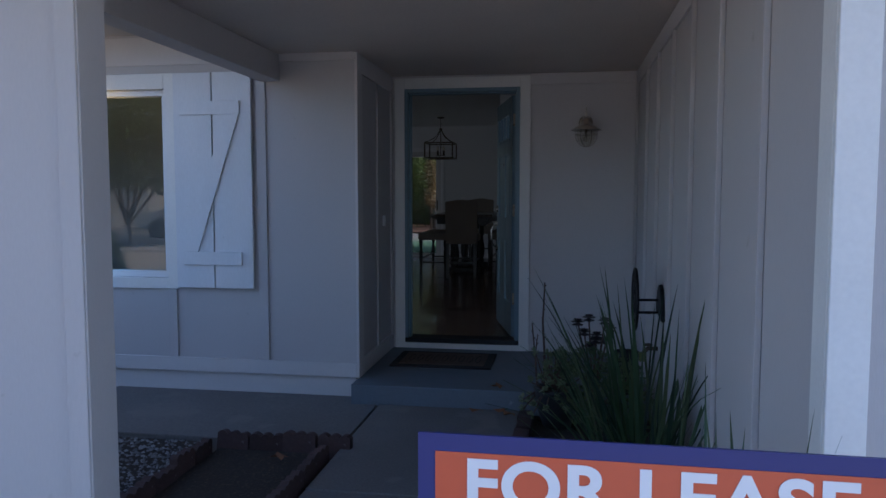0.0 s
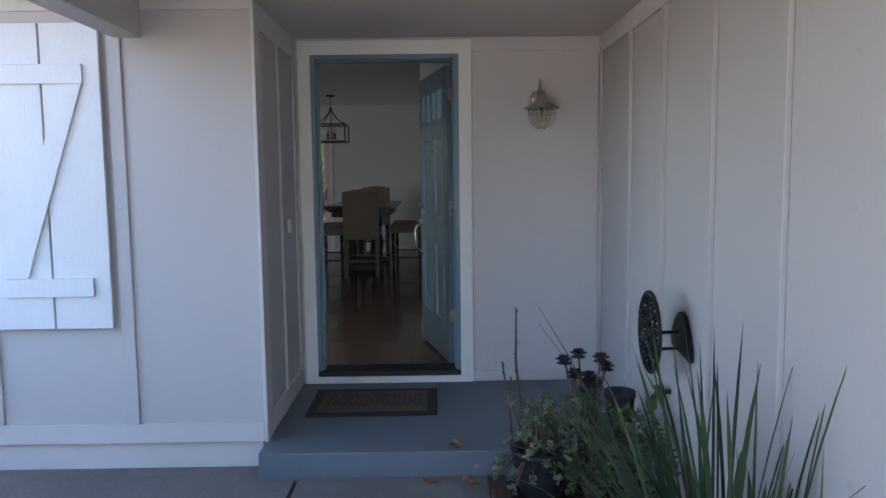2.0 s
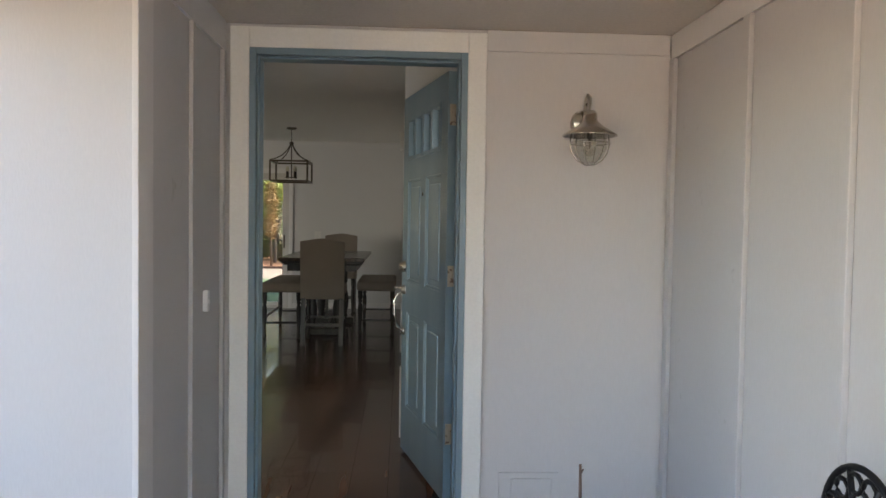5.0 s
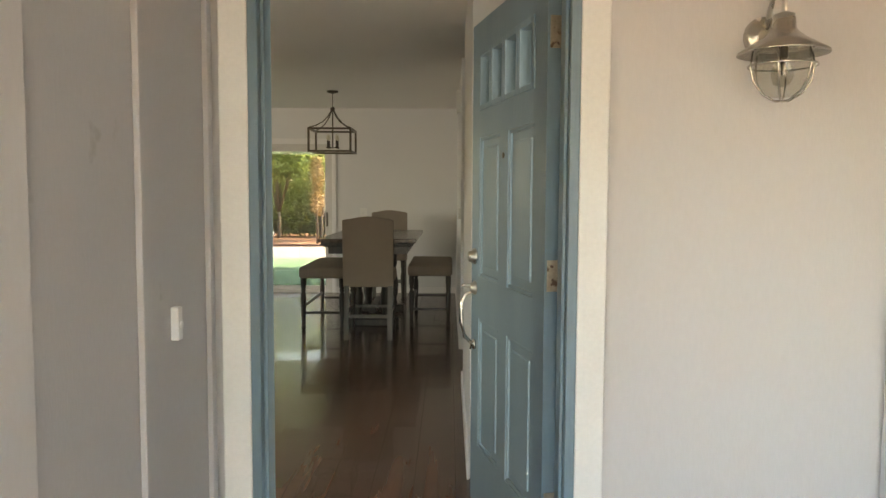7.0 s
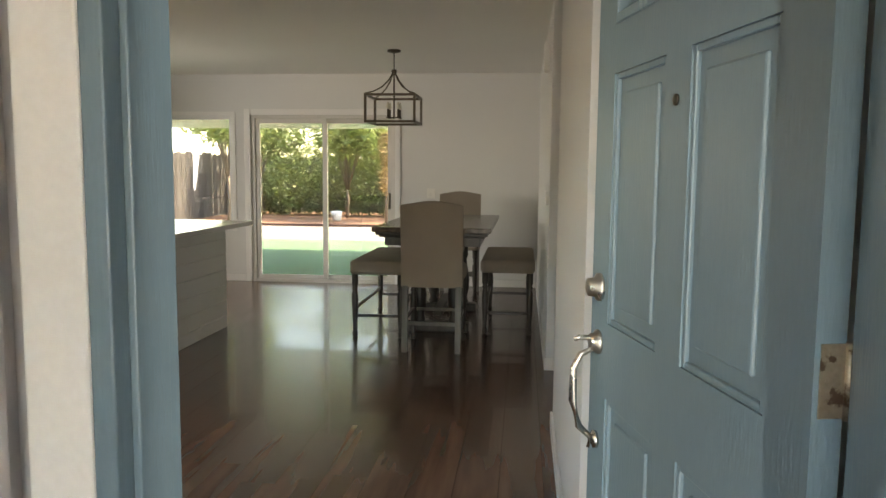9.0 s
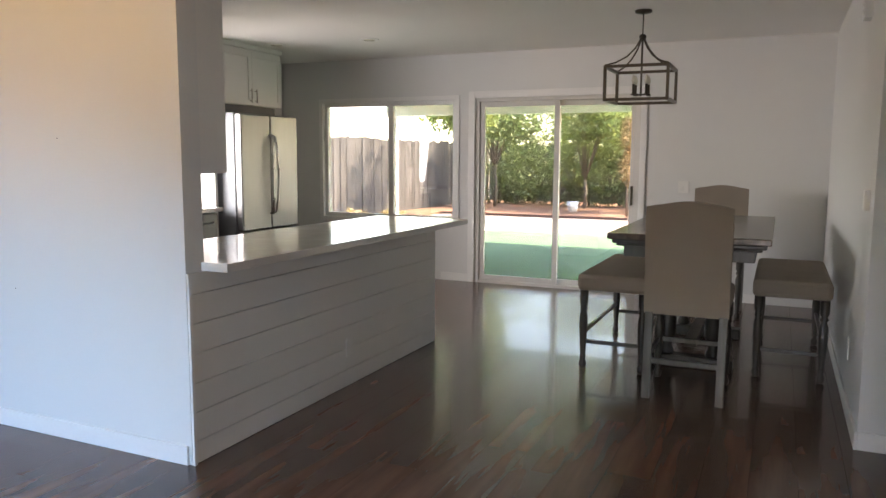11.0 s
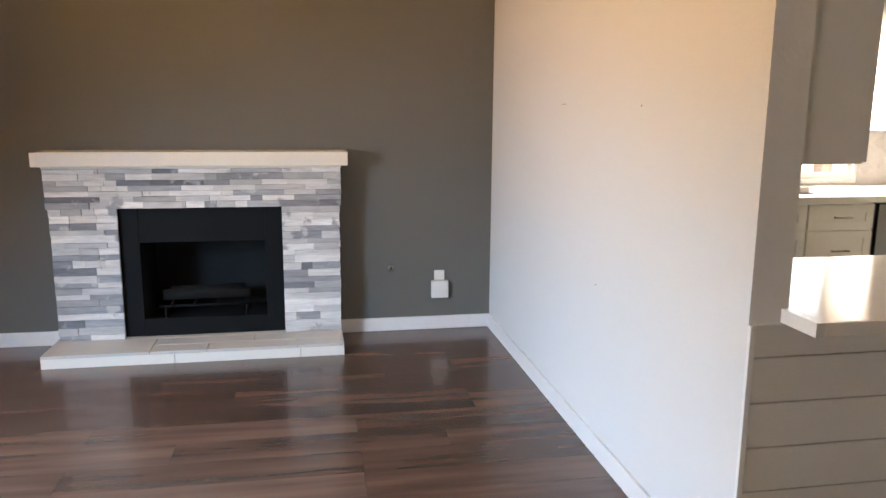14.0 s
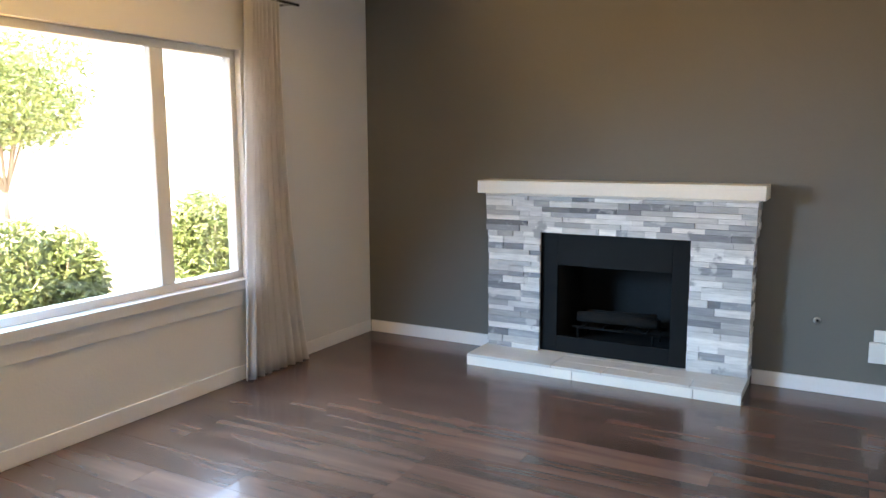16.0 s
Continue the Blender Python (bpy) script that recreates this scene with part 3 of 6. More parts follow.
window_unit("window_1", LW[0], LW[1], LW[2], LW[3], 5.225, 0.07, -4.26, "white vinyl sliding window of the living room", slim=0.045, glass=GLASS_FRONT)
structure("window_trim", [(LW[1] + 0.0, 5.176, 0.55, LW[1] + 0.075, 5.199, 2.12), (LW[0] - 0.08, 5.176, 0.55, LW[0], 5.199, 2.12), (LW[0], 5.176, 0.55, LW[1], 5.199, LW[2]), (LW[0], 5.176, LW[3], LW[1], 5.199, 2.12)], TRIM_WHITE, "white painted outer window casing", bev=0.003)
structure("window_stool", [(LW[0] - 0.1, 5.346, 0.57, LW[1] + 0.1, 5.375, 0.63), (LW[0] - 0.05, 5.346, 0.47, LW[1] + 0.05, 5.356, 0.568)], WALL_GREY, "pale painted window sill and apron", bev=0.003)
structure("window_reveal", [(LW[0] + 0.001, 5.30, LW[2] + 0.001, LW[0] + 0.012, 5.3449, LW[3] - 0.001)], BASE_WHITE)
win3 = tagged(new("window_3"), "white framed window over the kitchen sink", kind="structure")
win3.matrix_basis = Matrix.Translation((KIT_LEFT - 0.1, SW[0], SW[2]))
xw = KIT_LEFT - 0.09
boxes("window_frame", [(xw, SW[0], SW[2], xw + 0.06, SW[0] + 0.045, SW[3]), (xw, SW[1] - 0.045, SW[2], xw + 0.06, SW[1], SW[3]), (xw, SW[0] + 0.045, SW[2], xw + 0.06, SW[1] - 0.045, SW[2] + 0.045), (xw, SW[0] + 0.045, SW[3] - 0.045, xw + 0.06, SW[1] - 0.045, SW[3]), (xw, 11.43, SW[2] + 0.045, xw + 0.06, 11.49, SW[3] - 0.045)], VINYL, win3, "white vinyl window frame", bev=0.003)
for a, b in ((SW[0] + 0.045, 11.43), (11.49, SW[1] - 0.045)):
    p = boxes("pane", [(xw + 0.027, a, SW[2] + 0.045, xw + 0.033, b, SW[3] - 0.045)], GLASS_COATED, win3, "clear window glass")
    p.visible_shadow = False
structure("backsplash", [(KIT_LEFT + 0.001, 9.9, 0.908, KIT_LEFT + 0.009, 12.438, SW[2] - 0.03), (KIT_LEFT + 0.001, SW[1] + 0.02, SW[2] - 0.03, KIT_LEFT + 0.009, 12.438, 1.334), (KIT_LEFT + 0.001, 9.9, SW[2] - 0.03, KIT_LEFT + 0.009, SW[0] - 0.02, 1.334)], TILE_GREY, "grey tiled kitchen backsplash")
window_unit("window_2", KW[0], KW[1], KW[2], KW[3], BACK + 0.03, 0.07, -4.985, "white vinyl sliding window of the kitchen", slim=0.035, glass=GLASS_COATED)
structure("window_trim_kitchen", [(KW[0] - 0.05, BACK - 0.014, KW[2] - 0.06, KW[0], BACK - 0.001, KW[3] + 0.05), (KW[1], BACK - 0.014, KW[2] - 0.06, KW[1] + 0.05, BACK - 0.001, KW[3] + 0.05), (KW[0], BACK - 0.014, KW[3], KW[1], BACK - 0.001, KW[3] + 0.05), (KW[0], BACK - 0.03, KW[2] - 0.05, KW[1], BACK - 0.001, KW[2])], BASE_WHITE, "white kitchen window casing", bev=0.002)

# sliding glass door
sd = tagged(new("door_2"), "white framed sliding glass patio door", kind="structure")
sd.matrix_basis = Matrix.Translation((SD[0], BACK, 0))
boxes("door_frame", [(SD[0], BACK + 0.01, 0.0, SD[0] + 0.05, BACK + 0.115, SD[3]), (SD[1] - 0.05, BACK + 0.01, 0.0, SD[1], BACK + 0.115, SD[3]), (SD[0] + 0.05, BACK + 0.01, SD[3] - 0.04, SD[1] - 0.05, BACK + 0.115, SD[3]), (SD[0] + 0.05, BACK + 0.01, 0.0, SD[1] - 0.05, BACK + 0.115, 0.03)], ALU, sd, "", bev=0.003)
MID = (SD[0] + SD[1]) / 2 + 0.02
for k, (a, b, yy) in enumerate(((SD[0] + 0.052, MID + 0.03, BACK + 0.03), (MID - 0.03, SD[1] - 0.052, BACK + 0.075))):
    s = 0.055
    panel = boxes("sliding_panel" if k == 0 else "fixed_panel", [(a, yy, 0.032, a + s, yy + 0.035, SD[3] - 0.042), (b - s, yy, 0.032, b, yy + 0.035, SD[3] - 0.042), (a + s, yy, 0.032, b - s, yy + 0.035, 0.032 + s), (a + s, yy, SD[3] - 0.042 - s, b - s, yy + 0.035, SD[3] - 0.042)], ALU, sd, "beige metal door panel frame", bev=0.003)
    p = boxes("pane", [(a + s, yy + 0.014, 0.032 + s, b - s, yy + 0.020, SD[3] - 0.042 - s)], GLASS_COATED, panel, "clear door glass")
    p.visible_shadow = False
boxes("door_handle", [(SD[1] - 0.095, BACK + 0.045, 0.92, SD[1] - 0.07, BACK + 0.074, 1.12)], BRONZE, sd, "dark pull handle", bev=0.006)
structure("door_casing_patio", [(SD[0] - 0.075, BACK - 0.018, 0.0, SD[0], BACK - 0.001, SD[3] + 0.075), (SD[1], BACK - 0.018, 0.0, SD[1] + 0.06, BACK - 0.001, SD[3] + 0.075), (SD[0], BACK - 0.018, SD[3], SD[1], BACK - 0.001, SD[3] + 0.075)], BASE_WHITE, "white door casing", bev=0.003)

# baseboards
structure("baseboard", [
    (LEFT, 8.14, 0.0, LEFT + 0.014, 9.149, 0.09), (LEFT, 5.36, 0.0, LEFT + 0.014, 6.43, 0.09),
    (LEFT + 0.016, 9.136, 0.0, -3.155, 9.15, 0.09), (LEFT + 0.016, 5.346, 0.0, -1.32, 5.36, 0.09),
    (-4.31, BACK - 0.014, 0.0, SD[0] - 0.077, BACK - 0.001, 0.09), (SD[1] + 0.062, BACK - 0.014, 0.0, RIGHT - 0.015, BACK - 0.001, 0.09),
    (RIGHT - 0.014, 10.645, 0.0, RIGHT - 0.001, BACK - 0.001, 0.09), (RIGHT, 10.646, 0.0, 3.1, 10.659, 0.09),
    (-0.374, 7.60, 0.0, -0.361, 9.455, 0.09), (-0.360, 9.441, 0.0, 3.1, 9.455, 0.09)], BASE_WHITE, "white painted baseboard", bev=0.003)

# front door frame and trim
TW = 0.085
structure("trim_door", [(-1.14, 6.298, -0.07, DOOR_L, 6.329, 2.215), (DOOR_R, 6.298, -0.07, 0.0, 6.329, 2.215), (DOOR_L, 6.298, DOOR_TOP, DOOR_R, 6.329, 2.215)], TRIM_WHITE, "cream-white painted front door casing", bev=0.004)
structure("door_jamb", [(DOOR_L, 6.30, -0.02, DOOR_L + 0.03, 6.47, DOOR_TOP), (DOOR_R - 0.03, 6.30, -0.02, DOOR_R, 6.47, DOOR_TOP), (DOOR_L + 0.03, 6.30, DOOR_TOP - 0.03, DOOR_R - 0.03, 6.47, DOOR_TOP),
                        (DOOR_L + 0.03, 6.335, -0.02, DOOR_L + 0.042, 6.42, DOOR_TOP - 0.03), (DOOR_R - 0.042, 6.335, -0.02, DOOR_R - 0.03, 6.42, DOOR_TOP - 0.03), (DOOR_L + 0.042, 6.335, DOOR_TOP - 0.042, DOOR_R - 0.042, 6.42, DOOR_TOP - 0.03)], JAMB_BLUE, "blue painted door jamb", bev=0.003)
structure("door_threshold", [(DOOR_L, 6.29, -0.02, DOOR_R, 6.47, 0.018)], RUBBER, "black metal and rubber threshold", bev=0.005)
structure("trim_door_sill", [(-1.14, 6.292, -0.068, 0.0, 6.327, -0.022)], TRIM_WHITE, "white painted board below the threshold", bev=0.003)

# corner board and wall trims outside
structure("trim_corner", [(0.842, 1.8005, -0.3, 0.859, 1.89, 2.23), (0.842, 1.782, -0.3, 0.928, 1.799, 2.23)], TRIM_WHITE, "white painted corner board of the garage", bev=0.003)
structure("trim_band", [(0.845, 1.892, 2.12, 0.859, 6.31, 2.23), (0.0, 6.312, 2.14, 0.843, 6.329, 2.232), (-1.169, 5.320, 2.10, -1.155, 6.296, 2.232), (-7.0, 5.184, 2.18, -1.171, 5.199, 2.38),
                        (0.0, 6.312, -0.068, 0.858, 6.329, 0.0), (-1.169, 5.320, -0.068, -1.155, 6.296, 0.05), (-7.0, 5.184, -0.063, -1.171, 5.199, 0.04)], SIDING_SHEET, "painted flat band boards", bev=0.002)
structure("trim_corner_recess", [(-1.1695, 5.184, -0.068, -1.150, 5.318, 2.232)], SIDING_SHEET, "painted corner board of the porch recess", bev=0.003)
battens = tagged(new("wall_battens"), "painted vertical battens of the front walls", kind="structure")
for y in (2.41, 3.04, 3.67, 4.29, 4.93, 5.55, 6.285):
    boxes("batten", [(0.838, y - 0.026, -0.22, 0.859, y + 0.026, 2.119)], SIDING, battens, bev=0.003)
for y in (5.79, 6.265):
    boxes("batten", [(-1.169, y - 0.02, 0.051, -1.153, y + 0.02, 2.099)], SIDING, battens, bev=0.003)
for x in (-1.862, -2.575, -5.2, -5.8, -6.4):
    boxes("batten", [(x - 0.035, 5.182, 0.041, x + 0.035, 5.199, 0.549 if x == -2.575 else 2.179)], SIDING, battens, bev=0.003)
for x in (-1.225, -1.66, -2.1):
    boxes("batten", [(x - 0.035, 2.182, -0.3, x + 0.035, 2.199, 2.3)], SIDING, battens, bev=0.003)
boxes("batten", [(-1.199, 2.19, -0.3, -1.185, 2.33, 2.3)], SIDING, battens, bev=0.003)


# ---- front porch things ----
def shutter(x0, x1, z0, z1, y):
    s = thing("shutter", (x0, y, z0), "white painted plank window shutter with a z-shaped brace", "shutter")
    mid = (x0 + x1) / 2
    boxes("plank", [(x0, y - 0.022, z0, mid - 0.006, y, z1)], SHUTTER_WHITE, s, bev=0.002)
    boxes("plank", [(mid + 0.006, y - 0.022, z0, x1, y, z1)], SHUTTER_WHITE, s, bev=0.002)
    a, b = x0 + 0.06, x1 - 0.08
    for zz in (z1 - 0.30, z0 + 0.17):
        boxes("brace_rail", [(a, y - 0.042, zz, b, y - 0.0225, zz + 0.095)], SHUTTER_WHITE, s, bev=0.002)
    bm = bmesh.new()
    plate(bm, [(a + 0.01, z0 + 0.266), (a + 0.115, z0 + 0.266), (b - 0.005, z1 - 0.301), (b - 0.11, z1 - 0.301)], "y", y - 0.040, 0.0175)
    part("brace_diagonal", bm, SHUTTER_WHITE, s)
    return s


shutter(-2.515, -1.925, 0.565, 2.115, 5.176)

LEAF_W, LEAF_H, LEAF_T = 0.905, 2.055, 0.044
door = tagged(new("door_1"), "open blue-grey painted front door with raised panels and four small lites", kind="structure")
door.matrix_basis = pose(-0.118, 6.478, 0.022, 0, 0, 103)


def local_boxes(name, rows, mat, parent, label="", bev=0.0):
    bm = bmesh.new()
    for r in rows:
        box(bm, *r, bev=bev)
    bmesh.ops.recalc_face_normals(bm, faces=bm.faces)
    me = bpy.data.meshes.new(name)
    bm.to_mesh(me)
    bm.free()
    me.materials.append(mat)
    ob = new(name, me)
    ob.parent = parent
    if label:
        ob["label"] = label
    return ob


def local_part(name, bm, mat, parent, label=""):
    bmesh.ops.recalc_face_normals(bm, faces=bm.faces)
    me = bpy.data.meshes.new(name)
    bm.to_mesh(me)
    bm.free()
    me.materials.append(mat)
    ob = new(name, me)
    ob.parent = parent
    if label:
        ob["label"] = label
    return ob


W, H_, T = LEAF_W, LEAF_H, LEAF_T
rails = [(0, 0, 0, 0.115, T, H_), (W - 0.115, 0, 0, W, T, H_), (0.115, 0, 0, W - 0.115, T, 0.27), (0.115, 0, 0.82, W - 0.115, T, 1.0), (0.115, 0, 1.58, W - 0.115, T, 1.69), (0.115, 0, 1.93, W - 0.115, T, H_),
         (W / 2 - 0.055, 0, 0.27, W / 2 + 0.055, T, 0.82), (W / 2 - 0.055, 0, 1.0, W / 2 + 0.055, T, 1.58)]
local_boxes("leaf", rails, JAMB_BLUE, door, "blue-grey painted door leaf")
for a, b in ((0.115, W / 2 - 0.055), (W / 2 + 0.055, W - 0.115)):
    for c, d in ((0.27, 0.82), (1.0, 1.58)):
        bm = bmesh.new()
        box(bm, a, 0.012, c, b, T - 0.012, d)
        box(bm, a + 0.045, 0.006, c + 0.045, b - 0.045, T - 0.005, d - 0.045, bev=0.005)
        for r in ((a, 0.006, c, a + 0.014, T - 0.003, d), (b - 0.014, 0.006, c, b, T - 0.003, d), (a + 0.014, 0.006, c, b - 0.014, T - 0.003, c + 0.014), (a + 0.014, 0.006, d - 0.014, b - 0.014, T - 0.003, d)):
            box(bm, *r, bev=0.003)
        local_part("panel", bm, JAMB_BLUE, door)
lw = (W - 0.23) / 4
for k in range(4):
    a = 0.115 + k * lw
    lite = local_boxes("lite", [(a, 0.0, 1.69, a + 0.022, T + 0.006, 1.93), (a + lw - 0.022, 0.0, 1.69, a + lw, T + 0.006, 1.93), (a + 0.022, 0.0, 1.69, a + lw - 0.022, T + 0.006, 1.712), (a + 0.022, 0.0, 1.908, a + lw - 0.022, T + 0.006, 1.93)], JAMB_BLUE, door, "", bev=0.003)
    g = local_boxes("pane", [(a + 0.022, T / 2 - 0.003, 1.712, a + lw - 0.022, T / 2 + 0.003, 1.908)], GLASS, lite, "clear lite glass")
    g.visible_shadow = False
HX = W - 0.06
bm = bmesh.new()
lathe(bm, [(0.034, 0.0), (0.034, 0.008), (0.024, 0.014), (0.022, 0.03), (0.012, 0.034)], (HX, T, 1.08), 24, "y")
local_part("deadbolt", bm, NICKEL, door, "brushed nickel deadbolt")
bm = bmesh.new()
lathe(bm, [(0.030, 0.0), (0.030, 0.006), (0.022, 0.012), (0.02, 0.022), (0.008, 0.024)], (HX, T, 0.945), 24, "y")
lathe(bm, [(0.022, 0.0), (0.022, 0.008), (0.010, 0.014)], (HX, T, 0.70), 20, "y")
tube(bm, [(HX, T + 0.012, 0.93), (HX, T + 0.045, 0.915), (HX, T + 0.062, 0.88), (HX, T + 0.062, 0.80), (HX, T + 0.045, 0.735), (HX, T + 0.014, 0.705), (HX, T + 0.02, 0.68)], [0.006, 0.008, 0.009, 0.010, 0.009, 0.007, 0.005], 10)
tube(bm, [(HX, T + 0.01, 0.955), (HX, T + 0.05, 0.957), (HX, T + 0.062, 0.952)], [0.006, 0.007, 0.005], 8)
local_part("door_handle", bm, NICKEL, door, "brushed nickel grip handle with thumb latch")
bm = bmesh.new()
lathe(bm, [(0.030, 0.0), (0.030, -0.006), (0.018, -0.012), (0.016, -0.035), (0.028, -0.045), (0.028, -0.062), (0.012, -0.066)], (HX, 0.0, 0.945), 24, "y")
local_part("door_knob", bm, NICKEL, door, "brushed nickel inner knob")
bm = bmesh.new()
lathe(bm, [(0.011, 0.0), (0.011, 0.004), (0.006, 0.005)], (W / 2, T, 1.49), 16, "y")
local_part("peephole", bm, BRONZE, door, "small dark peephole")
for z in (0.325, 1.085, 1.85):
    bm = bmesh.new()
    box(bm, -0.0025, 0.002, z - 0.05, -0.0004, 0.036, z + 0.05)
    tube(bm, [(-0.004, -0.004, z - 0.052), (-0.004, -0.004, z + 0.052)], 0.0065, 10)
    for q in (0.012, 0.026):
        for w in (-0.03, 0.0, 0.03):
            lathe(bm, [(0.004, 0.0), (0.004, -0.0012)], (-0.0026, q, z + w + (q - 0.02) * 0.4), 8, "x")
    local_part("hinge", bm, BRASS_OLD, door, "worn metal hinge leaf")

# wall lantern beside the door
lx, ly, lz = 0.447, 6.19, 1.77
lamp = thing("wall_lantern", (lx, 6.33, lz), "brushed nickel barn-style wall lantern with caged clear globe", "outdoor lamp")
bm = bmesh.new()
lathe(bm, [(0.058, 0.0), (0.058, -0.008), (0.045, -0.022), (0.02, -0.028)], (lx, 6.329, lz + 0.055), 28, "y")
part("backplate", bm, NICKEL, lamp, "round nickel backplate")
bm = bmesh.new()
tube(bm, [(lx, 6.31, lz + 0.07), (lx, 6.285, lz + 0.12), (lx, 6.265, lz + 0.155), (lx, 6.235, lz + 0.168), (lx, 6.205, lz + 0.155), (lx, 6.19, lz + 0.12), (lx, 6.19, lz + 0.075)], 0.008, 10)
part("arm", bm, NICKEL, lamp)
bm = bmesh.new()
lathe(bm, [(0.012, 0.095), (0.028, 0.088), (0.032, 0.05), (0.04, 0.04), (0.062, 0.022), (0.118, -0.012), (0.120, -0.018), (0.06, 0.002), (0.03, 0.012)], (lx, ly, lz), 32)
part("shade", bm, NICKEL, lamp, "flared nickel shade")
bm = bmesh.new()
lathe(bm, [(0.066, -0.006), (0.076, -0.04), (0.074, -0.075), (0.058, -0.11), (0.03, -0.132), (0.004, -0.138)], (lx, ly, lz), 28)
g = part("globe", bm, LAMP_GLASS, lamp, "clear glass globe")
g.visible_shadow = False
bm = bmesh.new()
for a in (0, 60, 120):
    c, s = math.cos(radians(a)), math.sin(radians(a))
    tube(bm, [(lx + r * c, ly + r * s, lz + h) for r, h in ((0.082, -0.01), (0.088, -0.05), (0.08, -0.09), (0.055, -0.125), (0.02, -0.145), (-0.02, -0.145), (-0.055, -0.125), (-0.08, -0.09), (-0.088, -0.05), (-0.082, -0.01))], 0.0028, 6)
tube(bm, [(lx + 0.089 * math.cos(k * math.pi / 14), ly + 0.089 * math.sin(k * math.pi / 14), lz - 0.05) for k in range(28)], 0.0028, 6, closed=True)
part("cage", bm, NICKEL, lamp, "nickel wire cage")
bm = bmesh.new()
lathe(bm, [(0.012, 0.02), (0.012, -0.03), (0.026, -0.055), (0.03, -0.08), (0.02, -0.1), (0.004, -0.106)], (lx, ly, lz), 18)
part("bulb", bm, LAMP_GLASS, lamp, "clear glass bulb")
bm = bmesh.new()
lathe(bm, [(0.014, 0.018), (0.014, -0.028), (0.006, -0.034), (0.004, -0.075)], (lx, ly, lz), 14)
part("socket", bm, BRONZE, lamp, "dark lamp socket and stem")

bell = thing("doorbell", (-1.16, 5.985, 1.03), "small white plastic doorbell button on the siding", "doorbell")
boxes("housing", [(-1.169, 5.970, 0.99, -1.148, 6.0, 1.075)], PLASTIC_WHITE, bell, bev=0.003)
bm = bmesh.new()
lathe(bm, [(0.009, 0.0), (0.009, 0.003), (0.006, 0.005)], (-1.148, 5.985, 1.03), 16, "x")
part("button", bm, PLASTIC_WHITE, bell)

hatch = thing("wall_hatch", (0.24, 6.32, 0.1), "painted over pet hatch panel low in the wall", "pet door")
boxes("surround", [(0.09, 6.320, 0.185, 0.37, 6.329, 0.21), (0.09, 6.320, 0.0, 0.145, 6.329, 0.185), (0.335, 6.320, 0.0, 0.37, 6.329, 0.185)], SIDING_SHEET, hatch, bev=0.001)
boxes("flap", [(0.147, 6.316, 0.0, 0.333, 6.326, 0.183)], SIDING_SHEET, hatch, "painted square flap", bev=0.002)

mat_ = thing("doormat", (-0.63, 5.85, -0.07), "black rubber doormat with brown patterned fibre field", "doormat")
boxes("rubber_edge", [(-1.03, 5.59, -0.07, -0.25, 6.12, -0.058)], MAT_BLACK, mat_, bev=0.003)
boxes("fibre_field", [(-0.97, 5.65, -0.058, -0.31, 6.06, -0.053)], MAT_BROWN, mat_, bev=0.001)
bm = bmesh.new()
for k in range(9):
    x = -0.90 + k * 0.066
    tube(bm, [(x + 0.02 * math.cos(a), 5.855 + 0.11 * math.sin(a), -0.0525) for a in (j * math.pi / 8 for j in range(16))], 0.003, 4, closed=True)
part("scroll_pattern", bm, MAT_BLACK, mat_, "dark scroll pattern")

# hose holder on the garage wall: two pierced discs joined by bars
hy, hz = 4.585, 0.63
hose = thing("hose_holder", (0.86, hy, hz), "black cast iron wall hose holder with pierced oval face", "hose holder")


def pierced_disc(name, x, cy, cz, ry, rz, pierced):
    bm = bmesh.new()
    outer = [(cy + ry * math.cos(a), cz + rz * math.sin(a)) for a in (2 * math.pi * k / 40 for k in range(40))]
    if not pierced:
        plate(bm, outer, "x", x - 0.006, 0.012)
    else:
        tube(bm, [(x, u, v) for u, v in outer], 0.009, 8, closed=True)
        for ring, count in ((0.78, 14), (0.45, 8)):
            for k in range(count):
                a = 2 * math.pi * k / count
                c, d = cy + ry * ring * math.cos(a), cz + rz * ring * math.sin(a)
                pts = [(x, c + ry * 0.16 * math.cos(b), d + rz * 0.13 * math.sin(b)) for b in (2 * math.pi * j / 10 for j in range(10))]
                tube(bm, pts, 0.0065, 6, closed=True)
        for k in range(8):
            a = 2 * math.pi * k / 8 + 0.2
            tube(bm, [(x, cy, cz), (x, cy + ry * 0.3 * math.cos(a), cz + rz * 0.3 * math.sin(a)), (x, cy + ry * 0.97 * math.cos(a + 0.25), cz + rz * 0.97 * math.sin(a + 0.25))], 0.008, 6)
        plate(bm, [(cy + 0.03 * math.cos(b), cz + 0.03 * math.sin(b)) for b in (2 * math.pi * j / 12 for j in range(12))], "x", x - 0.006, 0.012)
    return part(name, bm, IRON, hose)


pierced_disc("face_disc", 0.70, hy, hz, 0.158, 0.178, True)
bm = bmesh.new()
plate(bm, [(4.455, 0.515), (4.70, 0.545), (4.712, 0.60), (4.668, 0.67), (4.62, 0.712), (4.585, 0.72), (4.54, 0.705), (4.49, 0.64), (4.458, 0.57)], "x", 0.835, 0.022)
bmesh.ops.bevel(bm, geom=list(bm.edges), offset=0.004, segments=2, affect="EDGES")
part("wall_plate", bm, IRON, hose, "rounded triangular wall plate")
for zz in (hz - 0.035, hz + 0.04):
    bm = bmesh.new()
    tube(bm, [(0.70, hy, zz - 0.045), (0.845, hy + 0.02, zz - 0.045)], 0.008, 8)
    part("bar", bm, IRON, hose)

